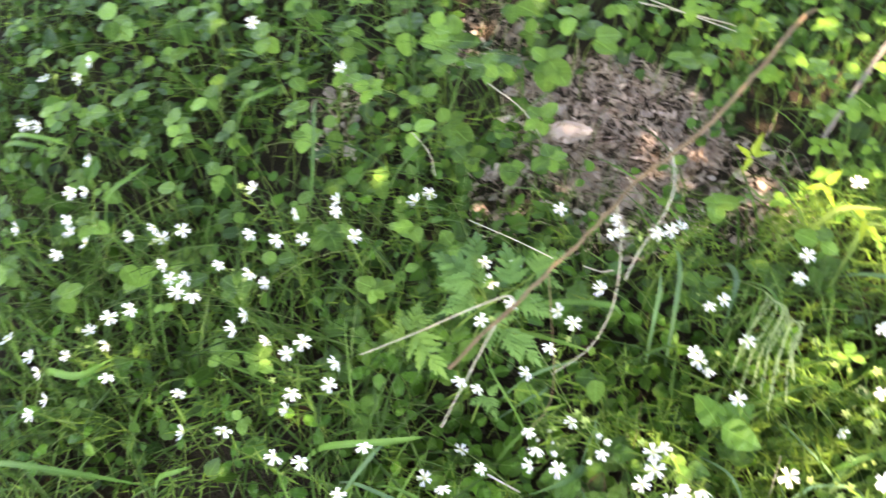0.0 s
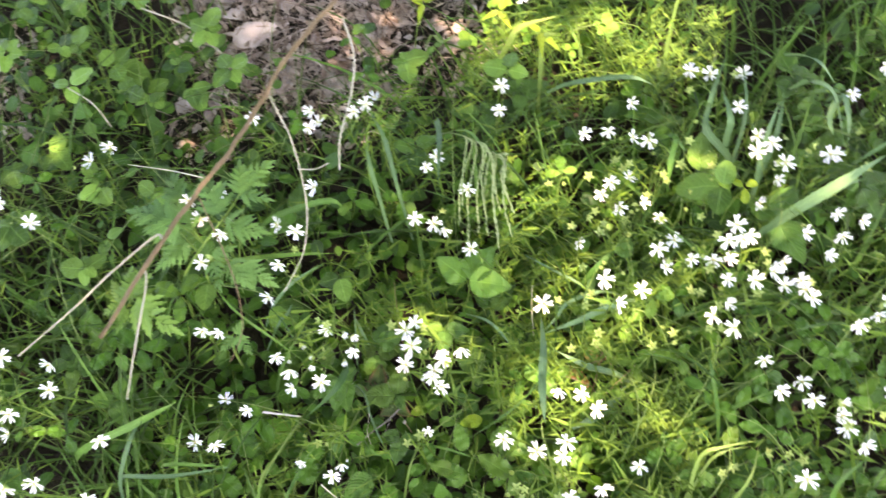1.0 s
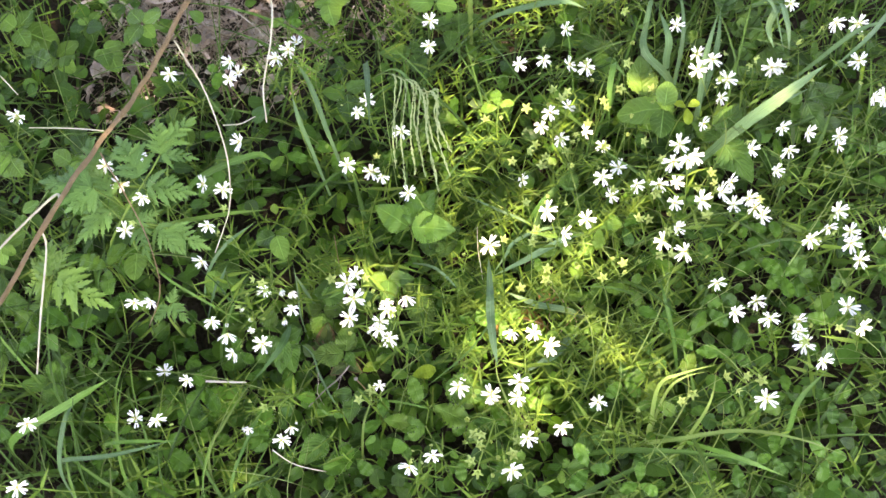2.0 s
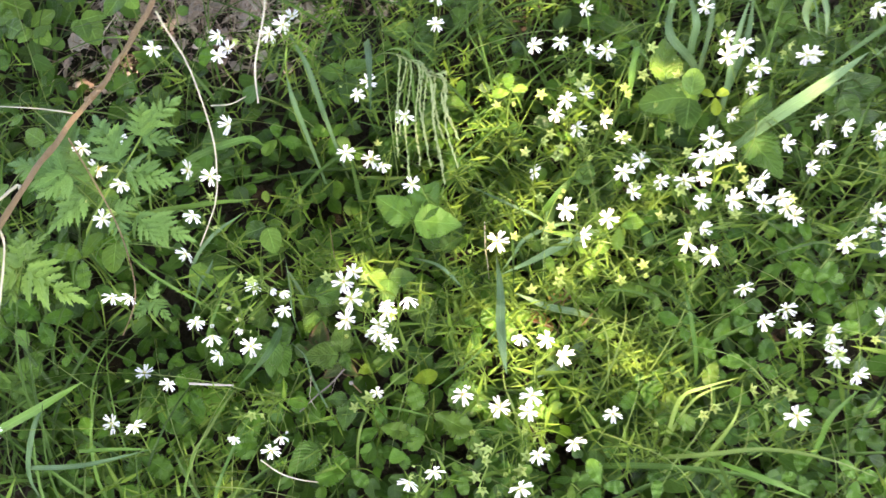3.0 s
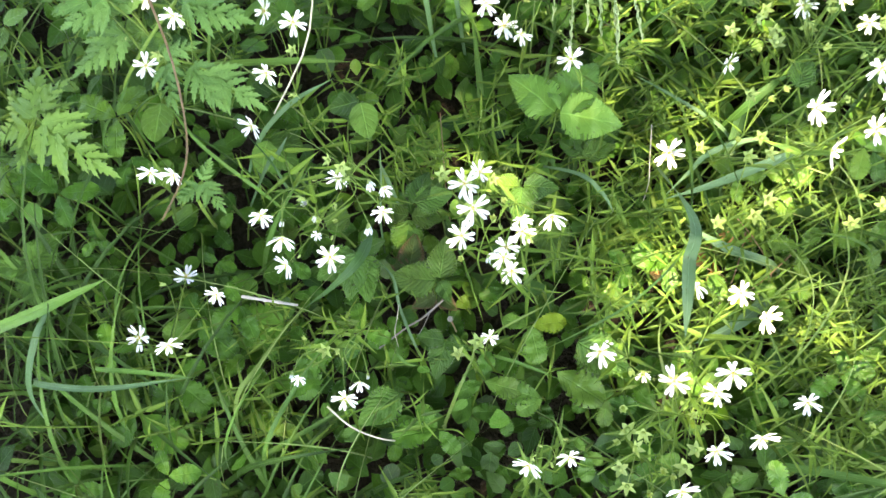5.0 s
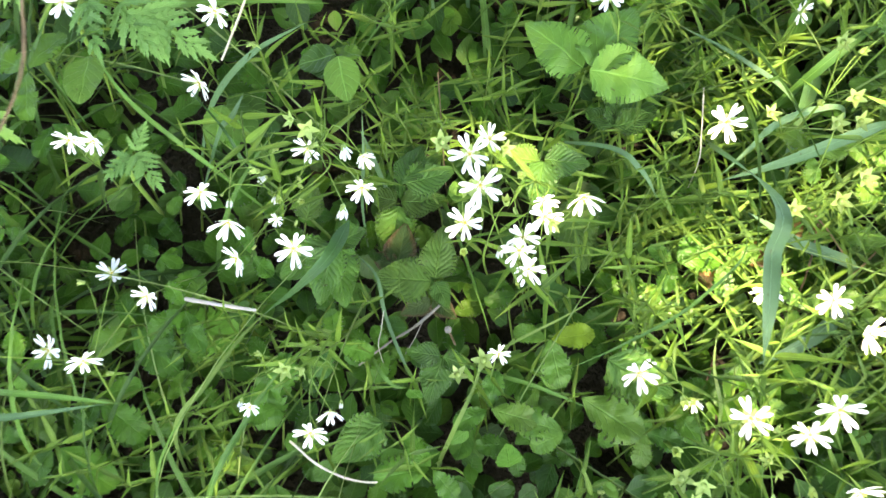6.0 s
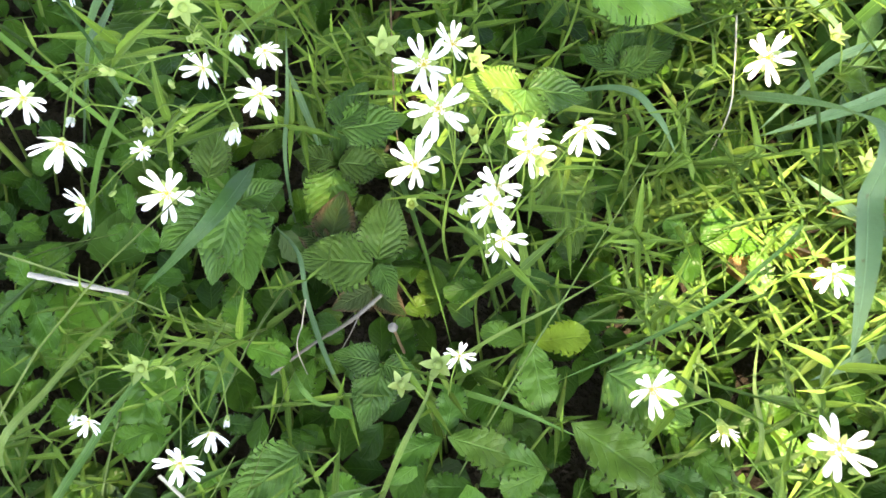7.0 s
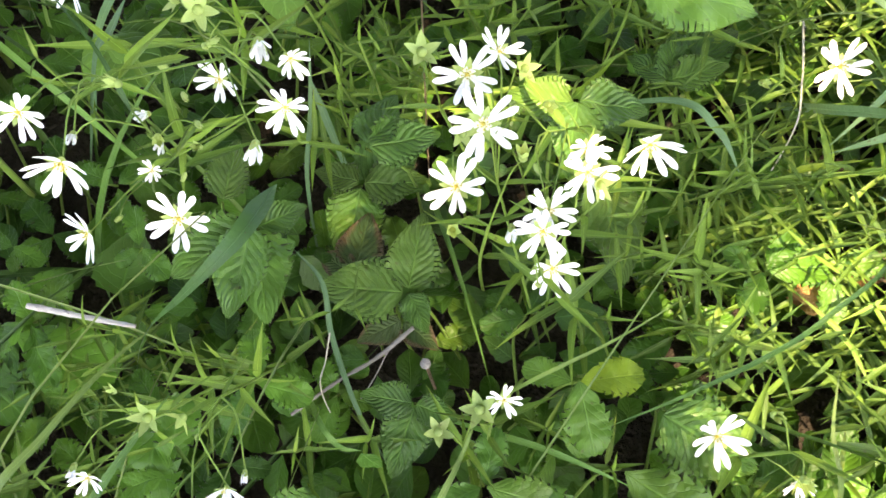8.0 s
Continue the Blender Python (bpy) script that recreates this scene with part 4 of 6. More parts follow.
def leaf_spray(kind, centre, leaflets, foot=None):
    """Leaflets from one joint: (heading, length) each, on a stalk that rises from the soil."""
    name, _, _, label, category = SPRAY[kind]
    u, v, w = centre
    top = at(u, v, w)
    fu, fv = foot or (u + uni(-0.04, 0.04), v - uni(0.01, 0.05))
    base = at(fu, fv, soil_w(fu, fv) - 0.004)
    root = thing(name, Matrix.Translation(base), label, category, label)
    back = root.matrix_basis.inverted()
    stalk = smooth_path([base, base.lerp(top, 0.55) + BANK.to_3x3() @ Vector((uni(-0.01, 0.01), 0.01, 0.008)), top], 8)
    part("stalk", mesh_from("stalk", near(root.matrix_basis, tube(stalk, 0.0010, 0.0007, 5)), M_STEM), root, Matrix())
    for i, (heading, length) in enumerate(leaflets):
        gap = 0.05 * length
        h = radians(heading)
        m = turned(u + gap * math.cos(h), v + gap * math.sin(h), w + 0.0015 * i, heading + uni(-3, 3), uni(-4, 12), uni(-12, 12), length * 0.97)
        part("leaflet", SPRAY_MESH[kind][rng.randint(3)], root, back @ m)


leaf_spray("light", (-0.280, 0.130, -0.030), [(158, 0.038), (68, 0.034), (-86, 0.033)])
leaf_spray("oval", (-0.258, 0.155, -0.060), [(-92, 0.037)])
leaf_spray("strawberry", (-0.337, 0.071, -0.050), [(140, 0.037), (8, 0.033), (-66, 0.029)])
leaf_spray("strawberry", (-0.375, 0.070, -0.060), [(137, 0.045), (96, 0.029), (-144, 0.033)])
leaf_spray("strawberry", (-0.291, 0.111, -0.080), [(-109, 0.026), (-33, 0.023)])
leaf_spray("oval", (-0.082, 0.147, -0.050), [(-174, 0.028), (-76, 0.031)])
leaf_spray("oval", (-0.168, 0.124, -0.080), [(-8, 0.029), (-48, 0.034), (-103, 0.029)])
leaf_spray("bramble", (-0.039, 0.063, -0.070), [(14, 0.035), (71, 0.031)])
leaf_spray("oval", (0.394, 0.219, -0.005), [(170, 0.051), (-107, 0.036), (67, 0.034)])
leaf_spray("bramble", (0.378, 0.248, -0.030), [(79, 0.056)])
leaf_spray("lime", (0.419, 0.214, 0.000), [(134, 0.016), (-93, 0.019), (25, 0.018)])
leaf_spray("light", (0.204, 0.249, 0.000), [(177, 0.020), (93, 0.023), (15, 0.019)])
leaf_spray("bramble", (0.271, 0.146, -0.040), [(69, 0.033)])
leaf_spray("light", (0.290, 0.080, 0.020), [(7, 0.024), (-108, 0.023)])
leaf_spray("bramble", (0.050, 0.065, -0.020), [(173, 0.027), (-1, 0.029), (-95, 0.031)])
leaf_spray("strawberry", (0.077, -0.076, -0.085), [(-32, 0.047)])
leaf_spray("bramble", (0.095, -0.051, -0.090), [(-29, 0.053)])
leaf_spray("light", (0.057, -0.038, -0.070), [(-79, 0.033)])
leaf_spray("light", (0.068, -0.099, -0.085), [(170, 0.035), (-151, 0.025)])
leaf_spray("strawberry", (0.158, -0.148, -0.090), [(-134, 0.023), (137, 0.017), (4, 0.019)])
leaf_spray("light", (0.101, -0.141, -0.085), [(-37, 0.017), (-90, 0.024), (134, 0.013)])
leaf_spray("light", (0.216, -0.167, -0.090), [(43, 0.014), (-99, 0.016)])
leaf_spray("lit_tone", (0.080, 0.130, -0.040), [(137, 0.049), (-9, 0.054), (55, 0.055)], (0.058, 0.099))
leaf_spray("bramble", (-0.019, 0.001, -0.097), [(176, 0.045), (82, 0.038), (-60, 0.021)])
leaf_spray("bramble", (-0.081, 0.019, -0.050), [(28, 0.023), (-79, 0.041), (-150, 0.040), (-101, 0.039)])
leaf_spray("bramble", (-0.108, 0.040, -0.085), [(80, 0.032)])
leaf_spray("bramble", (-0.047, 0.061, -0.120), [(50, 0.048), (-102, 0.043), (1, 0.035), (160, 0.026)])
leaf_spray("bramble", (0.073, 0.060, -0.100), [(-74, 0.050), (-27, 0.018)])
leaf_spray("bramble", (-0.052, -0.094, -0.100), [(-140, 0.045)])
leaf_spray("bramble", (-0.013, -0.051, -0.085), [(-107, 0.033), (-20, 0.020), (173, 0.024)])
leaf_spray("bramble", (0.105, 0.107, -0.090), [(39, 0.045), (77, 0.028), (142, 0.024), (13, 0.029)])
leaf_spray("fading", (-0.047, 0.012, -0.110), [(78, 0.034), (150, 0.022)])
leaf_spray("fading", (-0.022, -0.010, -0.112), [(-40, 0.022), (-150, 0.024)])
leaf_spray("strawberry", (-0.084, -0.044, -0.085), [(102, 0.025), (-13, 0.025), (-123, 0.026)])
leaf_spray("lime", (0.058, -0.040, -0.080), [(10, 0.029)])
leaf_spray("light", (0.057, -0.040, -0.082), [(-79, 0.031), (158, 0.023)])
leaf_spray("strawberry", (0.018, -0.085, -0.085), [(77, 0.025), (-155, 0.025), (-12, 0.032)])
leaf_spray("strawberry", (0.038, -0.007, -0.110), [(154, 0.021), (-164, 0.023), (60, 0.016)])
leaf_spray("strawberry", (0.111, -0.015, -0.120), [(118, 0.028), (23, 0.031), (-155, 0.028)])
leaf_spray("strawberry", (0.103, -0.048, -0.125), [(121, 0.025), (-55, 0.023), (13, 0.028)])
leaf_spray("strawberry", (-0.187, -0.020, -0.080), [(65, 0.023), (127, 0.022), (-68, 0.032), (-141, 0.030)])
leaf_spray("strawberry", (-0.125, -0.085, -0.100), [(106, 0.016), (-160, 0.024), (84, 0.036)])
leaf_spray("strawberry", (0.145, -0.083, -0.120), [(31, 0.032), (147, 0.027), (-56, 0.030)])
leaf_spray("strawberry", (-0.146, 0.018, -0.090), [(-146, 0.015), (-46, 0.022), (105, 0.020)])
leaf_spray("strawberry", (-0.218, 0.021, -0.110), [(16, 0.012), (-95, 0.012), (160, 0.016), (-28, 0.018)])
leaf_spray("strawberry", (-0.179, -0.050, -0.120), [(55, 0.021), (-178, 0.020), (-50, 0.021)])
leaf_spray("strawberry", (-0.054, -0.046, -0.130), [(127, 0.021), (-16, 0.018), (-114, 0.025)])
leaf_spray("lobed", (0.141, 0.012, -0.080), [(148, 0.019), (6, 0.032), (-116, 0.023), (47, 0.022)])
leaf_spray("bramble", (-0.079, 0.142, -0.060), [(174, 0.031), (-80, 0.028)])
leaf_spray("strawberry", (-0.165, 0.123, -0.100), [(-13, 0.020), (121, 0.018), (-97, 0.024)])
leaf_spray("strawberry", (-0.234, -0.032, -0.100), [(-40, 0.045), (-150, 0.032), (104, 0.025)])
leaf_spray("strawberry", (-0.206, -0.024, -0.100), [(60, 0.037), (-101, 0.032), (-18, 0.052)])
leaf_spray("strawberry", (-0.280, -0.114, -0.100), [(-32, 0.049), (119, 0.039), (-129, 0.034)])
leaf_spray("strawberry", (-0.132, -0.055, -0.100), [(-69, 0.025), (137, 0.023), (-92, 0.046)])
leaf_spray("bramble", (0.469, 0.192, -0.060), [(-62, 0.063), (134, 0.039), (50, 0.054)])
leaf_spray("bramble", (0.536, 0.264, -0.060), [(151, 0.040), (61, 0.047), (-18, 0.039)])
leaf_spray("bramble", (0.575, 0.222, -0.050), [(12, 0.052), (-129, 0.028), (-68, 0.043), (153, 0.032)])
leaf_spray("bramble", (0.539, 0.334, -0.080), [(55, 0.052), (121, 0.029), (-21, 0.034)])
leaf_spray("strawberry", (-0.087, 0.155, -0.060), [(-176, 0.023), (-17, 0.020)])
leaf_spray("strawberry", (0.404, -0.014, -0.050), [(26, 0.022), (-127, 0.028), (-46, 0.029)])
leaf_spray("strawberry", (0.500, 0.011, -0.050), [(29, 0.032), (-154, 0.023), (-89, 0.025), (133, 0.029)])
leaf_spray("strawberry", (0.549, -0.014, -0.050), [(59, 0.020), (-144, 0.027), (-57, 0.024)])
leaf_spray("lobed", (0.300, -0.079, -0.070), [(-144, 0.026), (-53, 0.025), (80, 0.018), (7, 0.025)])
leaf_spray("strawberry", (0.323, -0.158, -0.100), [(-144, 0.026), (-53, 0.024), (79, 0.018)])
leaf_spray("strawberry", (0.423, -0.134, -0.100), [(67, 0.016), (-137, 0.016), (-45, 0.014)])
leaf_spray("strawberry", (0.480, -0.194, -0.100), [(-155, 0.022), (-42, 0.020), (77, 0.018)])
leaf_spray("strawberry", (0.121, -0.099, -0.100), [(147, 0.028), (-20, 0.026), (-97, 0.024)])
leaf_spray("strawberry", (-0.020, -0.125, -0.100), [(-169, 0.039), (130, 0.026), (-50, 0.026)])
leaf_spray("strawberry", (-0.251, -0.080, -0.100), [(20, 0.027), (-115, 0.032), (-42, 0.042)])
leaf_spray("oval", (-0.425, 0.504, -0.080), [(-24, 0.054), (44, 0.034), (-60, 0.034), (138, 0.034)])
leaf_spray("oval", (-0.377, 0.462, -0.100), [(-144, 0.025), (-46, 0.030), (109, 0.026), (44, 0.034)])
leaf_spray("oval", (-0.297, 0.441, -0.060), [(12, 0.024), (-137, 0.016), (-74, 0.028)])
leaf_spray("oval", (-0.413, 0.276, -0.030), [(172, 0.019), (-17, 0.027)])
leaf_spray("oval", (-0.471, 0.527, -0.060), [(22, 0.017), (-158, 0.017), (86, 0.036)])
leaf_spray("oval", (-0.334, 0.280, -0.050), [(140, 0.030), (-50, 0.023)])
leaf_spray("oval", (-0.285, 0.535, -0.100), [(51, 0.027), (-121, 0.025)])
leaf_spray("oval", (-0.245, 0.496, -0.100), [(-24, 0.018), (137, 0.017), (80, 0.028)])
leaf_spray("oval", (0.148, 0.398, 0.000), [(164, 0.033), (-18, 0.026), (76, 0.029)])
leaf_spray("oval", (0.049, 0.482, -0.060), [(-127, 0.015), (12, 0.012)])
leaf_spray("oval", (-0.465, 0.646, -0.050), [(110, 0.057), (14, 0.048), (-83, 0.043), (-166, 0.054)])
leaf_spray("oval", (-0.553, 0.644, -0.050), [(136, 0.061), (84, 0.055), (-62, 0.045)])
leaf_spray("oval", (-0.640, 0.599, -0.060), [(137, 0.038), (3, 0.032), (-76, 0.031)])
leaf_spray("oval", (-0.295, 0.645, -0.050), [(155, 0.038), (-78, 0.058), (62, 0.040), (-40, 0.057)])
leaf_spray("oval", (-0.235, 0.700, -0.040), [(105, 0.049), (-25, 0.047), (153, 0.037), (29, 0.047)])
leaf_spray("oval", (-0.384, 0.740, -0.040), [(-138, 0.026), (-5, 0.041), (-80, 0.038)])
leaf_spray("oval", (-0.376, 0.621, -0.060), [(119, 0.050), (48, 0.044), (-100, 0.039), (-29, 0.034)])
leaf_spray("oval", (-0.478, 0.548, -0.070), [(-111, 0.022), (60, 0.025)])
leaf_spray("oval", (-0.669, 0.436, -0.060), [(15, 0.020), (-119, 0.024)])
leaf_spray("oval", (-0.604, 0.437, -0.070), [(-59, 0.035), (131, 0.032)])
leaf_spray("oval", (-1.070, 0.518, -0.020), [(-142, 0.032), (38, 0.032), (-59, 0.041), (135, 0.047)])
leaf_spray("oval", (-0.951, 0.556, -0.030), [(-142, 0.032), (81, 0.043), (-49, 0.051)])
leaf_spray("oval", (-0.792, 0.573, -0.050), [(141, 0.050), (-30, 0.037), (-79, 0.038)])
leaf_spray("oval", (-0.744, 0.652, -0.050), [(142, 0.035), (-38, 0.034), (-125, 0.030)])
leaf_spray("oval", (-0.281, 0.729, -0.030), [(-88, 0.037), (56, 0.037), (142, 0.032)])
leaf_spray("oval", (-0.216, 0.770, -0.030), [(-32, 0.026), (-105, 0.028)])
leaf_spray("oval", (-1.021, 0.327, 0.000), [(176, 0.018), (-33, 0.024)])
leaf_spray("oval", (-0.768, 0.086, 0.010), [(-31, 0.036), (-139, 0.022)])
leaf_spray("oval", (-0.678, 0.049, 0.010), [(-13, 0.017), (-110, 0.016)])
leaf_spray("oval", (-0.499, -0.059, -0.000), [(-12, 0.015), (174, 0.018), (-63, 0.022)])
leaf_spray("oval", (-0.726, -0.117, 0.000), [(-87, 0.016), (46, 0.016), (175, 0.020)])
leaf_spray("oval", (-0.309, 0.469, -0.100), [(15, 0.023), (-105, 0.025), (-66, 0.043)])
leaf_spray("yellow", (0.042, 0.509, 0.000), [(147, 0.032), (37, 0.038), (-107, 0.033), (79, 0.043)])
leaf_spray("yellow", (0.143, 0.489, 0.000), [(-164, 0.029), (62, 0.037), (-70, 0.036)])
leaf_spray("yellow", (0.193, 0.437, 0.020), [(-49, 0.036), (140, 0.031), (-94, 0.035)])
leaf_spray("oval", (-0.382, 0.272, 0.000), [(-155, 0.029), (-61, 0.028)])
leaf_spray("oval", (-0.378, 0.209, -0.020), [(-105, 0.021), (41, 0.022)])

# ---- cow parsley ----
def lobe_shape(teeth, width, curl):
    """A pointed lobe 1 long, widest near its foot and cut on both sides into forward-pointing teeth."""
    y, x = [0.0], [0.07]
    for k in range(teeth):
        a = k / teeth
        full = width * (0.8 + 0.2 * min(k, 1)) * (1 - a) ** 0.75
        y += [0.12 + 0.80 * a + 0.68 * 0.8 / teeth, 0.12 + 0.80 * a + 0.55 * 0.8 / teeth]
        x += [full, full * 0.5]
    y, x = np.array(y + [1.0]), np.array(x + [0.01])
    axis = np.linspace(0, 1, len(y))
    rows = []
    for turn in (-1, 0, 1):
        along = y if turn else axis
        rows.append(np.stack([turn * x, along, 0.3 * abs(turn) * x - curl * along ** 2], -1)[:, None])
    V = np.concatenate(rows, 1).reshape(-1, 3)
    a = np.arange(len(y) - 1)[:, None] * 3 + np.arange(2)[None]
    F = np.stack([a, a + 1, a + 4, a + 3], -1).reshape(-1, 4)
    UV = np.stack([np.tile([0.0, 0.5, 1.0], len(y)), np.repeat(axis, 3)], -1)
    return V, F, UV


def frond_shape(pairs, droop, seed):
    """A division of the leaf, 1 long: pointed, toothed lobes in pairs along a midrib, shorter towards the tip, the lowest cut again."""
    dice = np.random.RandomState(seed)
    pieces = [moved(leaf_shape(8, 1, 0.05, lance, 0.2, 0.0), pose(0, 0, -0.004))]
    for i in range(pairs):
        f = i / pairs
        for side in (-1, 1):
            size = (0.50 - 0.33 * f) * dice.uniform(0.85, 1.12)
            at_s = 0.05 + 0.72 * f ** 0.92 + 0.03 * (side > 0) + dice.uniform(-0.012, 0.012)
            lobe = [lobe_shape(4 if i < 2 else 3, dice.uniform(0.25, 0.30) + 0.06 * f, dice.uniform(0.0, 0.4))]
            if i < 2:
                lobe.append(moved(lobe_shape(2, 0.27, 0.1), pose(0, 0.10, -0.01, 0, 0, side * 50) @ Matrix.Scale(0.42, 4)))
            tilt = pose(0, at_s, 0, dice.uniform(-6, 18), dice.uniform(-4, 26) * side, -side * (52 - 20 * f + dice.uniform(-6, 6)))
            pieces.append(moved(merged(lobe), tilt @ Matrix.Scale(size, 4)))
    pieces.append(moved(lobe_shape(4, 0.30, 0.1), pose(0, 0.72, 0) @ Matrix.Scale(0.30, 4)))
    V, F, UV = merged(pieces)
    V = V.copy()
    V[:, 2] -= droop * V[:, 1] ** 2 - 0.06 * V[:, 1]
    V[:, 1] /= V[:, 1].max()
    return V, F, UV


FROND = [[mesh_from("frond", frond_shape(p, d, k), material) for p, d, k in ((5, 0.2, 1), (4, 0.34, 2), (5, 0.1, 3))] for material in (M_PARSLEY, M_PARSLEY_LIT)]


def cow_parsley(lit_tone, line, fronds):
    """One leaf: a stalk along line, with fronds (u, v, w, heading, length) on short side stalks."""
    base = at(line[0][0], line[0][1], soil_w(*line[0][:2]) - 0.004)
    root = thing("cow_parsley_leaf", Matrix.Translation(base),
                 ("green", "yellow-green")[lit_tone] + " cow parsley leaf of toothed fronds on a pale stalk", "cow parsley", "cow parsley leaves")
    m = root.matrix_basis
    path = smooth_path([base, *[at(*p) for p in line[1:]]], 16)
    part("stalk", mesh_from("stalk", near(m, tube(path, 0.0019, 0.0010, 6)), M_STEM), root, Matrix())
    for k, (u, v, w, heading, length) in enumerate(fronds):
        foot = at(u, v, w)
        start = min(path[4:], key=lambda p: (p - foot).length)
        if (start - foot).length > 0.004:
            part("side_stalk", mesh_from("side stalk", near(m, tube(smooth_path([start, start.lerp(foot, 0.5) + UP * 0.002, foot], 5), 0.0009, 0.0006, 4)), M_STEM), root, Matrix())
        part("frond", FROND[lit_tone][k % 3], root, m.inverted() @ turned(u, v, w, heading, uni(-6, 8), uni(-14, 14), length))


cow_parsley(0, [(-0.316, 0.134, -0.100), (-0.286, 0.154, -0.050), (-0.254, 0.179, -0.010), (-0.223, 0.204, 0.012), (-0.200, 0.230, 0.020), (-0.189, 0.262, 0.010)],
            [(-0.192, 0.241, 0.020, 95, 0.051), (-0.193, 0.239, 0.020, -2, 0.042), (-0.211, 0.204, 0.022, -17, 0.062),
             (-0.217, 0.216, 0.018, 116, 0.074), (-0.193, 0.260, 0.005, 45, 0.052), (-0.272, 0.211, 0.020, 161, 0.076),
             (-0.268, 0.207, 0.015, -161, 0.052), (-0.276, 0.233, -0.010, 112, 0.076), (-0.262, 0.191, 0.000, -136, 0.057),
             (-0.282, 0.211, -0.015, -123, 0.042), (-0.256, 0.204, 0.005, 119, 0.048)])
cow_parsley(0, [(-0.277, 0.150, -0.100), (-0.256, 0.160, -0.050), (-0.234, 0.168, -0.004), (-0.210, 0.164, 0.000), (-0.196, 0.158, 0.000)],
            [(-0.230, 0.167, 0.005, 26, 0.034), (-0.229, 0.164, 0.000, -78, 0.041), (-0.210, 0.163, 0.000, -53, 0.050),
             (-0.196, 0.157, 0.000, -34, 0.056), (-0.240, 0.175, -0.010, 118, 0.025)])
cow_parsley(1, [(-0.403, 0.096, -0.100), (-0.363, 0.106, -0.040), (-0.332, 0.111, 0.005), (-0.323, 0.119, 0.012)],
            [(-0.327, 0.115, 0.012, 95, 0.052), (-0.322, 0.123, 0.012, 57, 0.036), (-0.321, 0.119, 0.010, 26, 0.027),
             (-0.318, 0.113, 0.018, -37, 0.075), (-0.331, 0.111, 0.010, -168, 0.038), (-0.337, 0.118, 0.000, 126, 0.037),
             (-0.341, 0.114, -0.010, -105, 0.035), (-0.326, 0.112, 0.000, -28, 0.029)])
cow_parsley(0, [(-0.241, 0.059, -0.100), (-0.221, 0.067, -0.060), (-0.207, 0.075, -0.030)],
            [(-0.207, 0.075, -0.030, -51, 0.033), (-0.208, 0.073, -0.030, -146, 0.028), (-0.207, 0.076, -0.030, 69, 0.022)])

# ---- grass blades that stand out ----
BLADES = {
    "g": (M_GRASS, "long mid-green grass blade arching over the herbs"),
    "d": (M_GRASS_DARK, "broad dark green grass blade, folded along its keel"),
    "b": (M_GRASS_BLUE, "broad blue-green grass blade, bent over"),
    "y": (M_GRASS_YELLOW, "yellow-green grass stalk lying over the herbs"),
    # Yellow-green stem colour reused so these blades look sunlit
    "yl": (M_GRASS_YELLOW, "grass blade given a sunlit yellow-green colour"),
}


def blade(kind, width, points):
    material, label = BLADES[kind]
    u, v, w = points[0]
    du, dv = points[0][0] - points[1][0], points[0][1] - points[1][1]
    far = math.hypot(du, dv) or 1
    reach = max(0.0, w + DEPTH) * 0.5
    fu, fv = u + du / far * reach, v + dv / far * reach
    base = at(fu, fv, soil_w(fu, fv) - 0.004)
    path = smooth_path([base, *[at(*p) for p in points]], 8 + 5 * len(points))
    m = Matrix.Translation(base)
    thing("grass_blade", m, label, "grass", label, mesh_from("grass blade", near(m, ribbon(path, width, {"y": 0.2, "d": 0.86}.get(kind, 0.6), 0.3, (uni(-0.3, 0.3), uni(-0.5, 0), 1), {"y": 0.9, "d": -0.42}.get(kind, 0.35))), material))


blade("g", 0.0088, [(-0.393, -0.057, -0.030), (-0.301, -0.030, 0.020), (-0.259, -0.007, 0.010)])
blade("b", 0.0062, [(-0.347, -0.097, -0.050), (-0.318, -0.051, 0.000), (-0.305, -0.023, 0.000)])
blade("b", 0.0048, [(-0.334, -0.085, -0.030), (-0.266, -0.089, 0.000), (-0.206, -0.081, -0.020)])
blade("d", 0.0100, [(-0.132, -0.027, -0.070), (-0.101, -0.013, -0.030), (-0.076, 0.005, -0.010), (-0.066, 0.029, -0.020)])
blade("y", 0.0040, [(-0.181, -0.098, -0.060), (-0.159, -0.069, -0.050), (-0.140, -0.038, -0.060), (-0.122, -0.017, -0.070)])
blade("y", 0.0030, [(-0.002, -0.093, -0.060), (0.009, -0.070, -0.050), (0.015, -0.052, -0.045)])
blade("g", 0.0077, [(-0.180, 0.230, -0.050), (-0.091, 0.233, 0.000), (-0.071, 0.231, -0.020)])
blade("g", 0.0058, [(-0.225, 0.176, -0.050), (-0.143, 0.172, -0.020), (-0.085, 0.174, -0.030)])
blade("b", 0.0064, [(-0.029, 0.250, -0.050), (-0.032, 0.270, 0.000), (-0.039, 0.305, 0.000)])
blade("b", 0.0065, [(-0.005, 0.264, -0.050), (-0.014, 0.309, 0.000), (-0.032, 0.352, 0.000)])
blade("b", 0.0146, [(0.466, 0.182, -0.030), (0.514, 0.200, 0.020), (0.575, 0.231, 0.030)])
blade("b", 0.0068, [(0.462, 0.177, -0.030), (0.516, 0.200, 0.000), (0.563, 0.217, 0.000)])
blade("b", 0.0094, [(0.427, 0.279, -0.060), (0.386, 0.295, 0.000), (0.399, 0.342, 0.000)])
blade("b", 0.0088, [(0.425, 0.294, -0.060), (0.417, 0.305, 0.000), (0.414, 0.347, 0.000)])
blade("b", 0.0081, [(0.451, 0.233, -0.060), (0.453, 0.272, 0.000), (0.474, 0.319, 0.020)])
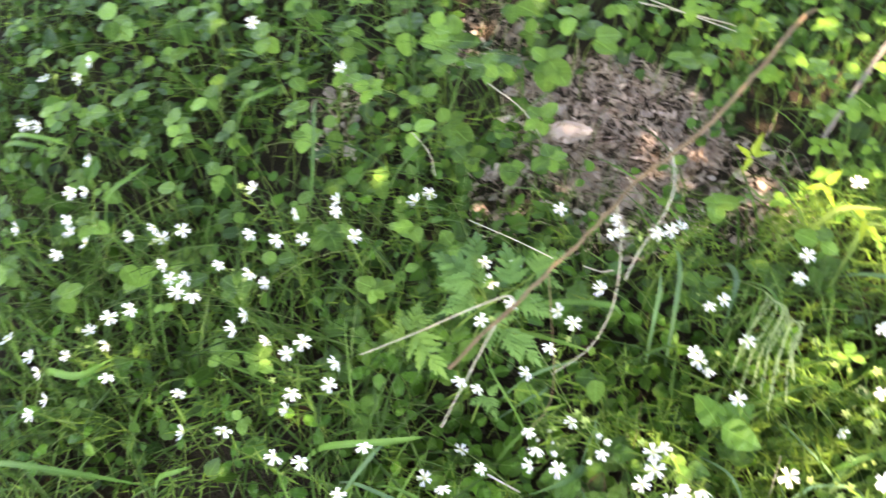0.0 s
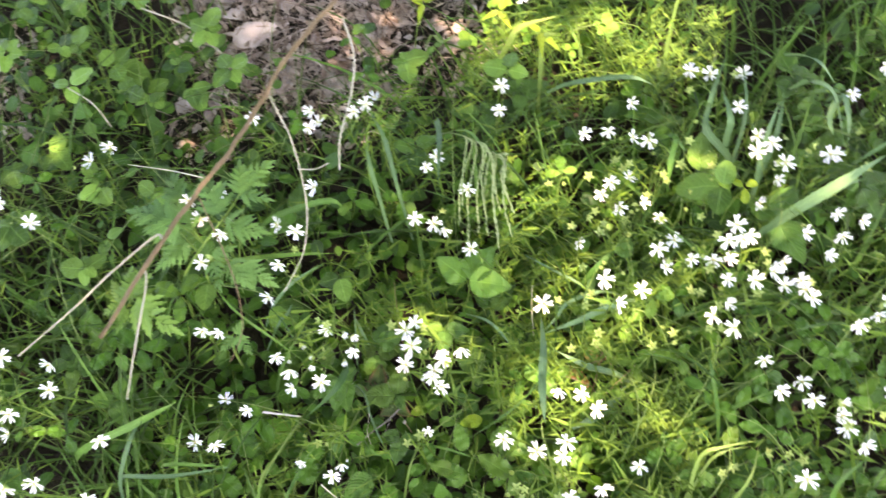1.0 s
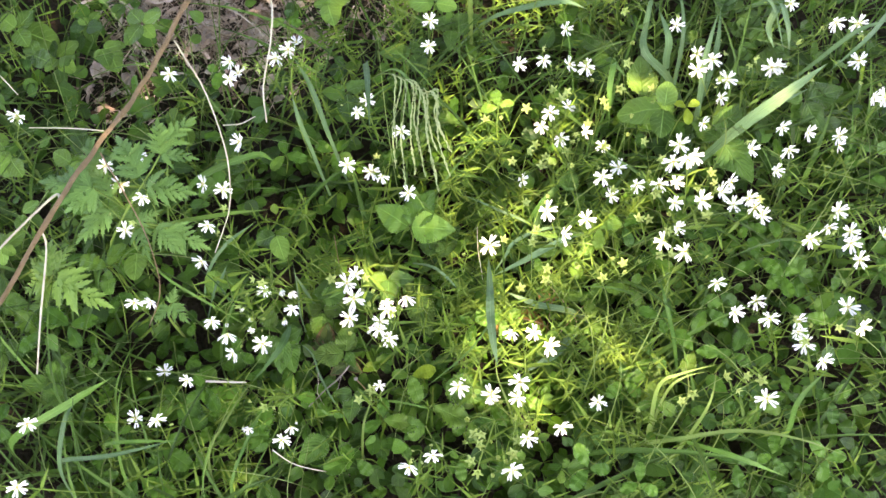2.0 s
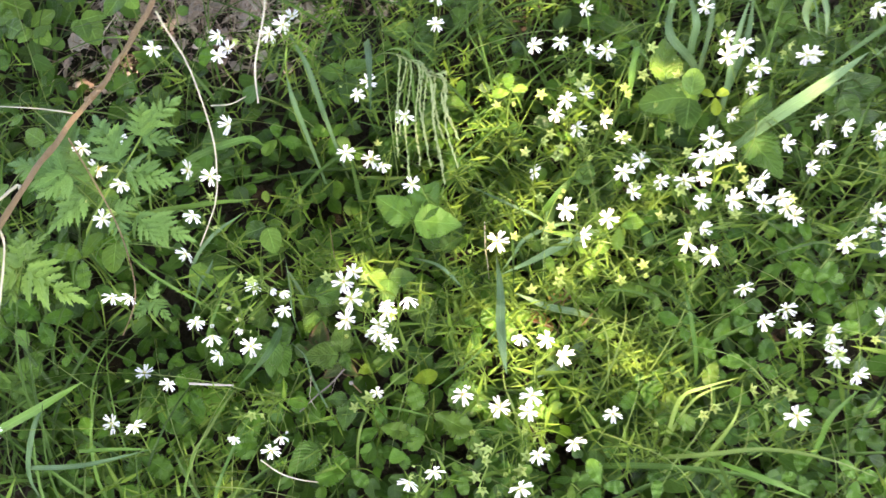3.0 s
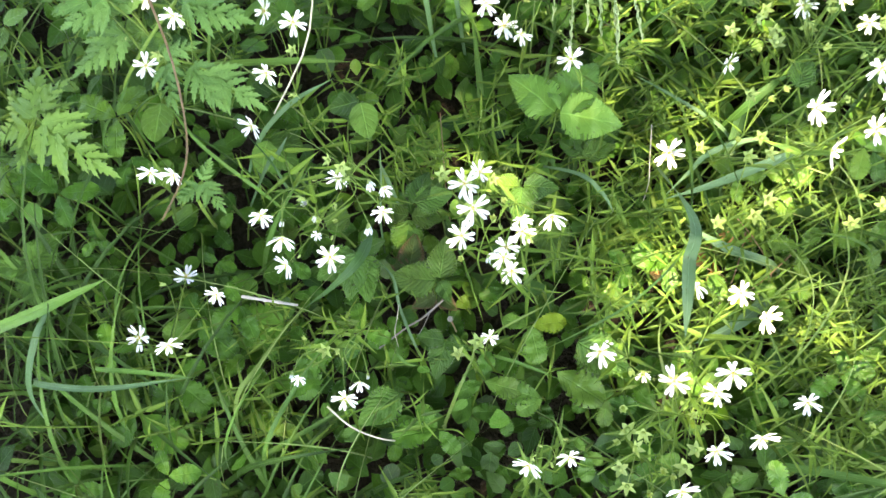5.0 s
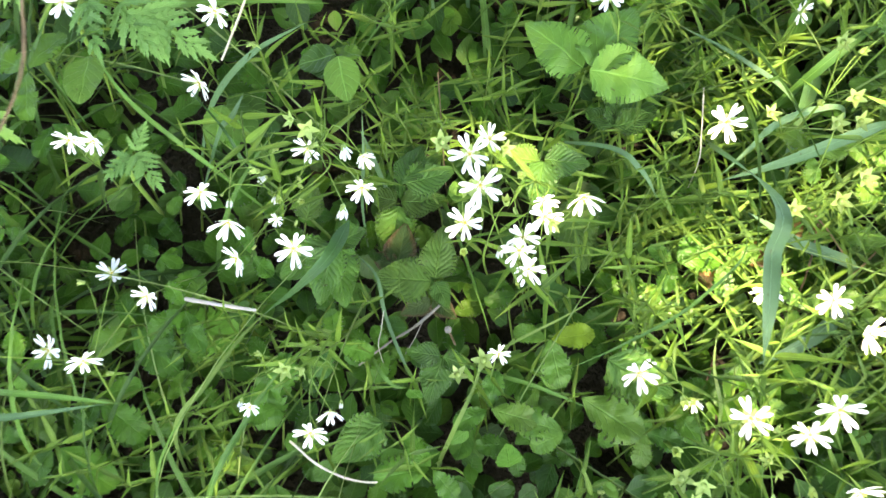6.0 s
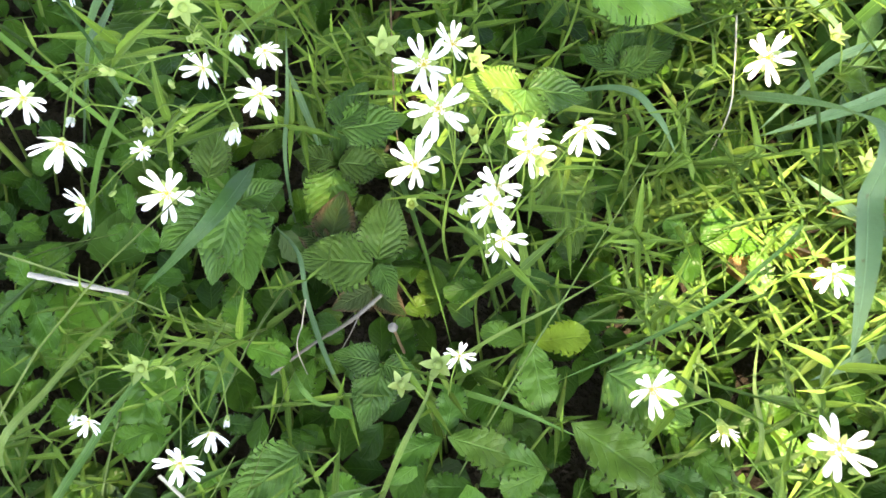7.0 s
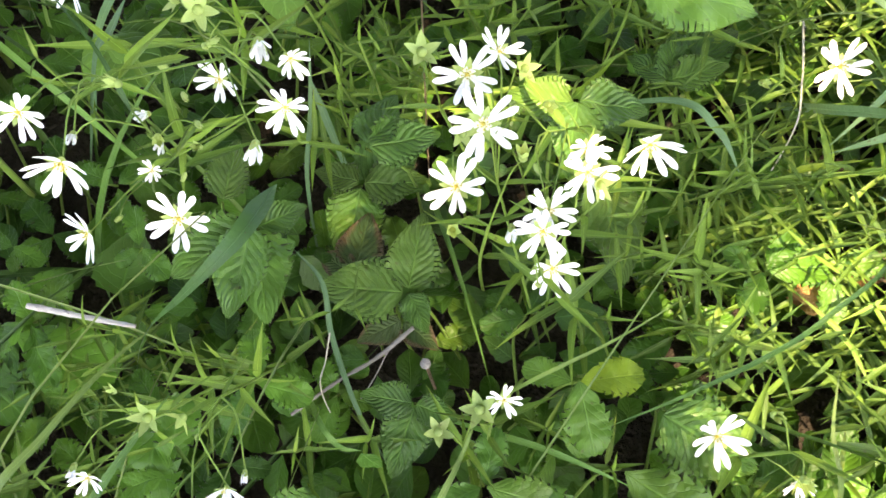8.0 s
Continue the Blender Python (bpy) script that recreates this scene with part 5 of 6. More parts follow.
blade("b", 0.0076, [(0.552, 0.328, 0.000), (0.526, 0.291, 0.020), (0.535, 0.274, 0.000)])
blade("b", 0.0077, [(0.547, 0.335, 0.000), (0.548, 0.295, 0.020), (0.551, 0.265, 0.000)])
blade("b", 0.0074, [(0.209, 0.393, -0.050), (0.256, 0.375, 0.000), (0.301, 0.369, 0.010), (0.334, 0.373, -0.020)])
blade("b", 0.0060, [(0.518, 0.369, -0.050), (0.507, 0.334, 0.030), (0.532, 0.315, 0.030), (0.555, 0.272, -0.020)])
blade("b", 0.0061, [(0.522, 0.419, -0.050), (0.521, 0.361, 0.030), (0.551, 0.344, 0.000)])
blade("b", 0.0067, [(0.397, 0.313, -0.050), (0.396, 0.335, 0.010), (0.416, 0.379, 0.030)])
blade("b", 0.0052, [(0.430, 0.272, -0.060), (0.438, 0.319, 0.000), (0.437, 0.378, 0.020)])
blade("b", 0.0067, [(0.457, 0.244, -0.060), (0.469, 0.282, 0.000), (0.479, 0.327, 0.020)])
blade("b", 0.0054, [(0.699, 0.318, -0.030), (0.633, 0.260, 0.020), (0.588, 0.233, 0.000)])
blade("b", 0.0054, [(0.594, 0.263, -0.030), (0.623, 0.270, 0.020), (0.664, 0.278, 0.020)])
blade("g", 0.0071, [(0.347, 0.288, 0.000), (0.337, 0.254, 0.000), (0.338, 0.226, -0.050)])
blade("g", 0.0072, [(0.334, 0.308, -0.050), (0.340, 0.285, 0.010), (0.358, 0.265, 0.000)])
blade("y", 0.0053, [(0.324, -0.128, -0.080), (0.324, -0.094, 0.000), (0.348, -0.086, 0.010), (0.392, -0.080, -0.010)])
blade("y", 0.0041, [(0.330, -0.124, -0.080), (0.332, -0.100, 0.000), (0.350, -0.090, 0.010), (0.382, -0.086, -0.010)])
blade("y", 0.0048, [(0.354, -0.153, -0.060), (0.372, -0.119, 0.000), (0.388, -0.083, 0.000)])
blade("y", 0.0048, [(0.340, -0.151, -0.050), (0.396, -0.151, 0.000), (0.450, -0.167, 0.010), (0.505, -0.193, -0.010)])
blade("g", 0.0060, [(0.361, -0.159, -0.050), (0.392, -0.179, -0.000), (0.440, -0.204, -0.020)])
blade("g", 0.0042, [(0.363, -0.057, -0.060), (0.349, -0.015, 0.000), (0.345, 0.019, 0.010)])
blade("g", 0.0056, [(0.460, -0.162, -0.050), (0.463, -0.129, 0.000), (0.493, -0.102, 0.020)])
blade("g", 0.0020, [(0.167, 0.008, -0.020), (0.143, -0.016, -0.020), (0.125, -0.030, -0.030), (0.094, -0.047, -0.050), (0.066, -0.060, -0.070)])
blade("y", 0.0019, [(0.036, -0.041, -0.070), (0.070, -0.024, -0.050), (0.108, -0.000, -0.060)])
blade("y", 0.0031, [(0.166, -0.089, -0.080), (0.158, -0.057, -0.060), (0.159, -0.031, -0.050)])
blade("b", 0.0036, [(0.097, 0.085, -0.060), (0.115, 0.067, -0.050), (0.127, 0.051, -0.060)])
blade("b", 0.0029, [(-0.038, -0.058, -0.100), (-0.052, -0.023, -0.090), (-0.057, 0.002, -0.080), (-0.076, 0.022, -0.100)])
blade("b", 0.0025, [(-0.071, 0.054, -0.100), (-0.068, 0.084, -0.080), (-0.067, 0.115, -0.060)])
blade("b", 0.0040, [(-0.058, 0.076, -0.110), (-0.065, 0.092, -0.090), (-0.071, 0.105, -0.080)])
blade("d", 0.0027, [(-0.176, 0.119, -0.040), (-0.150, 0.090, -0.030), (-0.139, 0.068, -0.050)])
blade("b", 0.0043, [(-0.160, 0.092, -0.050), (-0.145, 0.098, -0.030), (-0.135, 0.110, -0.020)])
blade("g", 0.0031, [(0.017, -0.061, -0.100), (0.049, -0.070, -0.090), (0.086, -0.085, -0.090)])
blade("g", 0.0026, [(-0.058, -0.056, -0.090), (-0.046, -0.070, -0.085), (-0.036, -0.072, -0.090)])
blade("g", 0.0036, [(-0.154, -0.138, -0.050), (-0.126, -0.089, -0.030), (-0.097, -0.049, -0.020)])
blade("g", 0.0038, [(-0.284, -0.074, -0.030), (-0.242, -0.077, -0.020), (-0.202, -0.082, -0.030)])
blade("b", 0.0043, [(-0.177, 0.123, -0.080), (-0.139, 0.143, -0.040), (-0.100, 0.161, -0.030)])
blade("g", 0.0032, [(-0.172, 0.077, -0.080), (-0.213, 0.109, -0.040), (-0.241, 0.144, -0.030)])
blade("g", 0.0034, [(-0.307, 0.121, -0.060), (-0.279, 0.145, -0.030), (-0.264, 0.171, -0.020)])
blade("g", 0.0098, [(-0.773, -0.092, 0.030), (-0.707, -0.085, 0.060), (-0.679, -0.046, 0.050)])
blade("g", 0.0072, [(-0.782, -0.220, 0.020), (-0.660, -0.196, 0.050), (-0.556, -0.176, 0.030)])
blade("g", 0.0061, [(-0.570, -0.166, 0.000), (-0.532, -0.151, 0.040), (-0.520, -0.137, 0.030)])
blade("g", 0.0061, [(-0.639, 0.464, -0.040), (-0.565, 0.328, 0.020), (-0.532, 0.229, -0.000)])
blade("g", 0.0073, [(-0.859, 0.175, -0.000), (-0.814, 0.210, 0.040), (-0.805, 0.245, 0.030)])
blade("g", 0.0078, [(-0.765, 0.427, -0.050), (-0.719, 0.445, -0.020), (-0.698, 0.483, -0.030)])
blade("g", 0.0079, [(-1.054, 0.203, 0.030), (-0.981, 0.210, 0.060), (-0.958, 0.220, 0.040)])
blade("g", 0.0069, [(-1.055, 0.220, 0.030), (-0.970, 0.227, 0.060), (-0.934, 0.233, 0.040)])
blade("yl", 0.0075, [(0.144, 0.442, -0.030), (0.164, 0.446, 0.020), (0.214, 0.454, 0.030)])
blade("yl", 0.0075, [(0.192, 0.411, -0.030), (0.194, 0.428, 0.020), (0.216, 0.429, 0.030)])
blade("yl", 0.0059, [(0.048, 0.493, -0.050), (0.064, 0.448, 0.000), (0.081, 0.457, 0.000)])
blade("b", 0.0088, [(0.161, 0.029, 0.045), (0.157, -0.004, 0.050), (0.156, -0.030, 0.045), (0.157, -0.054, 0.030)])
blade("b", 0.0080, [(0.261, 0.010, -0.090), (0.216, 0.022, -0.065), (0.181, 0.039, -0.050)])
blade("b", 0.0110, [(0.262, -0.009, -0.100), (0.228, -0.037, -0.080), (0.188, -0.055, -0.070)])

blade("b", 0.0076, [(0.280, 0.101, -0.070), (0.245, 0.087, -0.050), (0.206, 0.072, -0.050), (0.170, 0.064, -0.068)])
blade("b", 0.0047, [(0.255, 0.115, -0.075), (0.222, 0.105, -0.050), (0.198, 0.094, -0.045), (0.189, 0.085, -0.060), (0.170, 0.067, -0.075)])
blade("d", 0.0131, [(0.225, 0.058, -0.110), (0.222, 0.088, -0.085), (0.235, 0.126, -0.080), (0.244, 0.148, -0.085)])
blade("b", 0.0033, [(0.230, 0.125, -0.090), (0.185, 0.145, -0.060), (0.148, 0.171, -0.065)])
blade("g", 0.0073, [(0.230, 0.134, -0.080), (0.252, 0.151, -0.055), (0.280, 0.171, -0.060)])
for _ in range(24):
    u, v, turn = uni(0.24, 0.5), uni(-0.16, 0.26), radians(uni(20, 150))
    reach, w = uni(0.05, 0.10), uni(-0.04, 0.02)
    line = [(u + q * reach * math.cos(turn + 0.25 * q) + uni(-0.006, 0.006), v + q * reach * math.sin(turn + 0.25 * q), w - 0.03 * (q - 0.5) ** 2) for q in (-0.7, 0.0, 0.6, 1.0)]
    if not any(hides_bloom(*p, 0.012) for p in line):
        blade("y", uni(0.001, 0.0018), line)

# ---- a drooping flowering grass ----
def flowering_grass(line, strands):
    """A grass culm that arches over, with fine branches of small spikelets hanging from it. strands: (start along the culm, u, v and w of the end)."""
    u, v = line[0]
    base = at(u, v, soil_w(u, v) - 0.004)
    m = Matrix.Translation(base)
    root = thing("flowering_grass", m, "flowering grass with a fine pale panicle drooping over the herbs", "grass")
    culm = smooth_path([base, *[at(*p) for p in line[1:]]], 26)
    part("culm", mesh_from("culm", near(m, tube(culm, 0.0011, 0.0006, 5)), M_GRASS_YELLOW), root, Matrix())
    for start, a, b, c in strands:
        p, q = culm[int(start * 25)], at(a, b, c)
        path = smooth_path([p, p.lerp(q, 0.22) + BANK.to_3x3() @ Vector((uni(0.004, 0.014), 0.006, 0.012)), p.lerp(q, 0.6) + UP * 0.006, q], 26)
        pieces = [tube(path, 0.0006, 0.0004, 3)]
        for i in range(5, 26):
            d = (path[i] - path[i - 1]).to_track_quat("Z", "Y").to_matrix().to_4x4()
            for _ in range(2):
                pieces.append(moved(ball_shape(0.0007, 4.2, 4, 3), Matrix.Translation(path[i]) @ d @ pose(uni(-0.0009, 0.0009), uni(-0.0009, 0.0009), uni(-0.002, 0.002), uni(-16, 16), uni(-16, 16), 0)))
        part("panicle_branch", mesh_from("panicle branch", near(m, merged(pieces)), M_GRASS_PALE), root, Matrix(), "hanging branch of pale spikelets")


flowering_grass([(0.045, 0.40), (0.060, 0.345, -0.06), (0.078, 0.295, 0.035), (0.100, 0.275, 0.055), (0.122, 0.252, 0.050)],
                [(s, 0.076 + 0.066 * (s - 0.6) / 0.4 + uni(-0.006, 0.006), 0.152 + uni(-0.01, 0.06), uni(0.005, 0.035)) for s in (0.60, 0.63, 0.68, 0.76, 0.79, 0.81, 0.88, 0.90, 0.92, 0.97, 0.98, 0.99)])
blade("b", 0.0075, [(0.050, 0.360, -0.050), (0.056, 0.300, 0.020), (0.052, 0.235, 0.020)])
blade("g", 0.0040, [(0.060, 0.345, -0.060), (0.098, 0.290, 0.040), (0.128, 0.225, 0.030)])

# ---- dead stalks and twigs ----
def umbel_stalk():
    """A dead umbellifer stalk that leans out over the bank, with side stalks."""
    line = [(0.11, 0.98, -0.175), (0.07, 0.80, -0.02), (0.02, 0.60, 0.08), (-0.03, 0.43, 0.16), (-0.069, 0.335, 0.205), (-0.093, 0.288, 0.215), (-0.118, 0.209, 0.240), (-0.139, 0.141, 0.276),
            (-0.157, 0.083, 0.307), (-0.178, 0.034, 0.316), (-0.191, -0.002, 0.329)]
    path = [p + Vector((noise.noise(p * 38), noise.noise(p * 38 + UP * 9), 0)) * 0.0022 for p in smooth_path([at(*p) for p in line], 80)]
    m = Matrix.Translation(at(*line[0]))
    root = thing("dead_stalk", m, "dead brown umbellifer stalk leaning over the herbs", "dry stalk")
    part("main_stalk", mesh_from("main stalk", near(m, tube(path, 0.0032, 0.0015, 9, 0.22)), M_TWIG), root, Matrix())

    def side(points, r0, r1, label="pale dry side stalk", material=M_PALE):
        part("side_stalk", mesh_from("side stalk", near(m, tube(smooth_path([at(*p) for p in points], 16), r0, r1, 6, 0.06)), material), root, Matrix(), label)

    side([(-0.158, 0.083, 0.305), (-0.172, 0.092, 0.290), (-0.209, 0.063, 0.287), (-0.240, 0.038, 0.280), (-0.29, 0.0, 0.272)], 0.0011, 0.0007)
    side([(-0.168, 0.056, 0.311), (-0.173, 0.046, 0.297), (-0.182, -0.001, 0.288), (-0.190, -0.042, 0.278)], 0.0009, 0.0006)
    side([(-0.103, 0.268, 0.205), (-0.098, 0.255, 0.190), (-0.089, 0.235, 0.175), (-0.082, 0.204, 0.160), (-0.080, 0.177, 0.140), (-0.084, 0.155, 0.120), (-0.096, 0.133, 0.090), (-0.132, 0.111, 0.030)], 0.0009, 0.0006)
    side([(-0.145, 0.156, 0.262), (-0.169, 0.171, 0.240), (-0.203, 0.191, 0.210), (-0.267, 0.224, 0.160)], 0.0007, 0.0005)
    side([(-0.141, 0.130, 0.276), (-0.127, 0.092, 0.255), (-0.115, 0.060, 0.250), (-0.107, 0.027, 0.250), (-0.108, 0.008, 0.250), (-0.116, -0.011, 0.250)], 0.0006, 0.0004, "thin curved brown side stalk", M_TWIG)


umbel_stalk()


def twig(kind, radius, points):
    material, label = {"pale": (M_PALE, "thin pale dry grass stalk"), "grey": (M_TWIG_GREY, "weathered grey twig lying among leaves"), "brown": (M_TWIG, "thin brown dead stem"), "stick": (M_STICK, "short pale broken stick lying on the leaves")}[kind]
    points = list(points)
    if points[0][2] < points[-1][2]:
        points.reverse()
    u, v, w = points[-1]
    du, dv = u - points[-2][0], v - points[-2][1]
    far = math.hypot(du, dv) or 1
    if kind not in ("grey", "stick") and radius < 0.0009:
        reach = (w + DEPTH) * 0.25
        fu, fv = u + du / far * reach, v + dv / far * reach
        points.append((fu, fv, soil_w(fu, fv) - 0.003))
    m = Matrix.Translation(at(*points[-1]))
    thing("twig", m, label, "twig", label, mesh_from("twig", near(m, tube(smooth_path([at(*p) for p in points], 10 + 6 * len(points)), radius, radius * 0.7, 7, 0.28 if kind in ("grey", "stick") else 0.12)), material))


twig("grey", 0.0036, [(0.195, 0.768, 0.000), (0.163, 0.673, 0.000), (0.134, 0.590, -0.030)])
twig("pale", 0.0014, [(-0.068, 0.497, 0.000), (-0.050, 0.426, 0.020), (-0.054, 0.370, 0.020), (-0.072, 0.320, 0.000), (-0.081, 0.293, -0.040)])
twig("pale", 0.0009, [(-0.444, 0.423, 0.000), (-0.406, 0.395, 0.000), (-0.393, 0.375, -0.030)])
twig("pale", 0.0012, [(-0.377, 0.578, -0.050), (-0.304, 0.539, -0.050), (-0.253, 0.499, -0.080)])
twig("pale", 0.0009, [(-0.131, 0.493, -0.080), (-0.093, 0.451, -0.080), (-0.083, 0.434, -0.100)])
twig("pale", 0.0011, [(-0.142, 0.307, -0.060), (-0.116, 0.301, -0.050), (-0.100, 0.313, -0.060)])
twig("stick", 0.0014, [(-0.181, -0.015, -0.062), (-0.156, -0.019, -0.064), (-0.135, -0.022, -0.068)])
twig("grey", 0.0010, [(-0.071, -0.057, -0.100), (-0.049, -0.041, -0.095), (-0.032, -0.031, -0.090), (-0.015, -0.017, -0.085)])
twig("grey", 0.0004, [(-0.039, -0.049, -0.100), (-0.032, -0.038, -0.095), (-0.026, -0.026, -0.090)])
twig("pale", 0.0004, [(-0.056, -0.046, -0.090), (-0.054, -0.033, -0.085), (-0.052, -0.021, -0.080)])
twig("pale", 0.0005, [(0.160, 0.125, -0.060), (0.157, 0.094, -0.060), (0.158, 0.075, -0.080)])
twig("pale", 0.0008, [(-0.105, -0.104, -0.050), (-0.086, -0.121, -0.060), (-0.062, -0.132, -0.080)])
twig("brown", 0.0005, [(-0.017, 0.146, -0.080), (-0.013, 0.091, -0.080), (-0.013, 0.082, -0.100)])
twig("pale", 0.0015, [(-0.184, 0.804, -0.050), (-0.118, 0.800, -0.050), (-0.024, 0.800, -0.060)])
twig("pale", 0.0011, [(-0.168, 0.814, -0.050), (-0.089, 0.804, -0.060), (0.016, 0.779, -0.060)])

def dry_head(u, v, w):
    """A small grey button of a dried flower head on a short stalk."""
    base, top = at(u + 0.004, v - 0.012, -DEPTH), at(u, v, w)
    m = Matrix.Translation(base)
    root = thing("dried_flower_head", m, "small grey dried flower head on a short stalk", "dry flower")
    part("stalk", mesh_from("stalk", near(m, tube(smooth_path([base, base.lerp(top, 0.6), top], 6), 0.0009, 0.0008, 5)), M_TWIG), root, Matrix())
    part("head", mesh_from("head", near(m, moved(ball_shape(0.0026, 0.6, 9, 6), turned(u, v, w + 0.001))), M_TWIG_GREY), root, Matrix(), "pale grey button-shaped head")


dry_head(-0.009, -0.033, -0.088)

# ---- dead leaves on the bare soil ----
DEAD_LEAF = [mesh_from("dead leaf", leaf_shape(11, 4, d, ovate, f, c, 0.12, 7, 0.02, k, 0.22), M_DEAD) for d, f, c, k in ((0.62, 0.3, 0.3, 0.5), (0.8, -0.2, -0.35, 0.9), (0.5, 0.15, 0.1, -0.8), (0.7, 0.5, 0.5, 1.2))]


DEAD_PALE = mesh_from("dead leaf", leaf_shape(11, 4, 0.7, ovate, 0.1, 0.1, 0.12, 7, 0.02, 0.2, 0.12), M_DEAD_PALE)


def dead_leaf(u, v, length, heading, lift=0.006, label="curled brown dead leaf on the soil", mesh=None):
    thing("dead_leaf", turned(u, v, soil_w(u, v) + lift, heading, uni(-8, 12), uni(-20, 20), length), label, "dead leaf", "dead leaves", mesh or DEAD_LEAF[rng.randint(4)])


dead_leaf(-0.275, 0.575, 0.075, 20, 0.016, "large pale tan dead leaf on the soil", DEAD_PALE)
dead_leaf(-0.02, 0.64, 0.03, 100, 0.012, "small bleached dead leaf on the soil", DEAD_PALE)
for a, b, ra, rb in BARE:
    for _ in range(int(4000 * ra * rb)):
        r, th = math.sqrt(uni(0, 1)) * 1.15, uni(0, 2 * math.pi)
        dead_leaf(a + ra * r * math.cos(th), b + rb * r * math.sin(th), uni(0.012, 0.02) if uni(0, 1) < 0.6 else uni(0.022, 0.044), uni(0, 360))

DEAD_RUST = mesh_from("dead leaf", leaf_shape(11, 4, 0.66, ovate, 0.4, 0.35, 0.12, 7, 0.02, 0.6, 0.25), M_DEAD_RUST)
for u, v, length, heading, lift in ((0.20, 0.02, 0.030, 20, 0.045), (0.238, 0.034, 0.026, 130, 0.06), (0.216, -0.004, 0.022, 75, 0.055), (0.160, 0.004, 0.020, 10, 0.075), (0.176, -0.002, 0.016, 160, 0.07), (0.262, 0.040, 0.024, 200, 0.05)):
    dead_leaf(u, v, length, heading, lift, "crumpled orange-brown dead leaf caught in the herbs", DEAD_RUST)
for u, v, turn in ((0.215, 0.025, 15), (0.232, 0.012, 70), (0.248, 0.030, 120), (0.196, 0.012, 160), (0.26, 0.005, 40)):
    a, b = 0.03 * math.cos(radians(turn)), 0.03 * math.sin(radians(turn))
    twig("brown", 0.0007, [(u - a, v - b, -0.10), (u, v, -0.088), (u + a, v + b, -0.095)])


def litter():
    """Crumbs of leaves and bits of stalk strewn over the bare soil."""
    mats = []
    for i, (a, b, ra, rb) in enumerate(BARE):
        k = int((70000 if i else 170000) * ra * rb)
        r, th = np.sqrt(rng.uniform(0, 1, k)) * 1.15, rng.uniform(0, 2 * np.pi, k)
        mats.append(poses(a + ra * r * np.cos(th), b + rb * r * np.sin(th), np.full(k, 0.006 - DEPTH) + rng.uniform(0, 0.012, k), rng.uniform(0, 360, k), rng.normal(0, 30, k), rng.normal(0, 30, k), rng.uniform(0.05, 0.145, k) ** 2))
    crumbs = np.concatenate(mats)
    half = len(crumbs) * 2 // 5
    pick = rng.permutation(len(crumbs))
    tagged(new("leaf_litter", mesh_from("leaf litter", spread(leaf_shape(5, 1, 0.5, ovate, 0.5, 0.5, 0.25, 2, 0.0, 0.0, 0.15), crumbs[pick[:half]]), M_DEAD_MASS)), "crumbled brown dead leaves on the soil", "leaf litter", kind="stuff")
    thin = crumbs[pick[half:]].copy()
    thin[:, :3, :3] *= 3.0
    tagged(new("leaf_litter", mesh_from("leaf litter", spread(leaf_shape(3, 1, 0.045, lance, 0.6, 0.1), thin), M_DEAD_MASS)), "broken dry stalks strewn over the soil", "leaf litter", kind="stuff")


litter()

# ---- stitchwort shoots without flowers ----
def shoot(u, v, w, pairs, size, lean, reach=0.034):
    if hides_bloom(u + lean[0], v + lean[1], w, reach):
        return
    base = at(u, v, soil_w(u, v))
    m = Matrix.Translation(base)
    root = thing("stitchwort_shoot", m, "leafy stitchwort shoot with narrow pointed yellow-green leaves", "wildflower", "stitchwort shoots")
    back = m.inverted()
    tip = at(u + lean[0], v + lean[1], w)
    path = smooth_path([base, base.lerp(tip, 0.5) + UP * 0.008, tip], 14)
    part("stem", mesh_from("stem", near(m, tube(path, 0.0008, 0.0006, 5)), M_STEM), root, Matrix())
    for i in range(pairs):
        k = 13 - int(i * 8 / pairs) - (1 if i else 0)
        leaf_pair(root, back, path[k], (path[k] - path[k - 1]).normalized(), size * (0.55 + 0.45 * min(1, i / 2)), 90 * i + uni(-15, 15), 35 + 14 * min(i, 3))


shoot(-0.036, -0.072, -0.070, 4, 0.030, (0.004, 0.004), 0.012)
shoot(-0.069, -0.018, -0.075, 3, 0.020, (0.006, 0.003), 0.012)
shoot(0.068, -0.009, -0.070, 3, 0.027, (0.002, -0.004), 0.012)
shoot(0.042, -0.010, -0.080, 3, 0.022, (0.003, 0.006), 0.012)
shoot(-0.149, -0.029, -0.060, 3, 0.026, (-0.004, 0.006), 0.012)
shoot(-0.169, -0.038, -0.070, 3, 0.025, (0.006, -0.004), 0.012)
shoot(-0.101, -0.040, -0.050, 2, 0.027, (0.010, 0.004), 0.012)
shoot(0.050, -0.067, -0.085, 3, 0.022, (-0.004, 0.006), 0.012)
shoot(-0.022, 0.116, -0.060, 4, 0.026, (0.006, -0.006), 0.012)
shoot(-0.036, 0.102, -0.050, 4, 0.028, (-0.006, 0.004), 0.012)
shoot(-0.047, 0.096, -0.060, 4, 0.026, (-0.004, -0.006), 0.012)
shoot(-0.018, 0.095, -0.070, 4, 0.026, (0.006, 0.004), 0.012)
shoot(-0.057, 0.085, -0.080, 3, 0.026, (0.002, 0.006), 0.012)
shoot(0.075, 0.016, -0.050, 4, 0.024, (0.006, -0.004), 0.012)
shoot(0.087, 0.028, -0.050, 4, 0.025, (-0.004, 0.006), 0.012)
shoot(0.099, 0.012, -0.060, 4, 0.024, (0.006, 0.003), 0.012)
shoot(0.113, 0.010, -0.060, 4, 0.026, (-0.002, -0.006), 0.012)
shoot(0.121, 0.042, -0.050, 4, 0.027, (0.006, 0.006), 0.012)
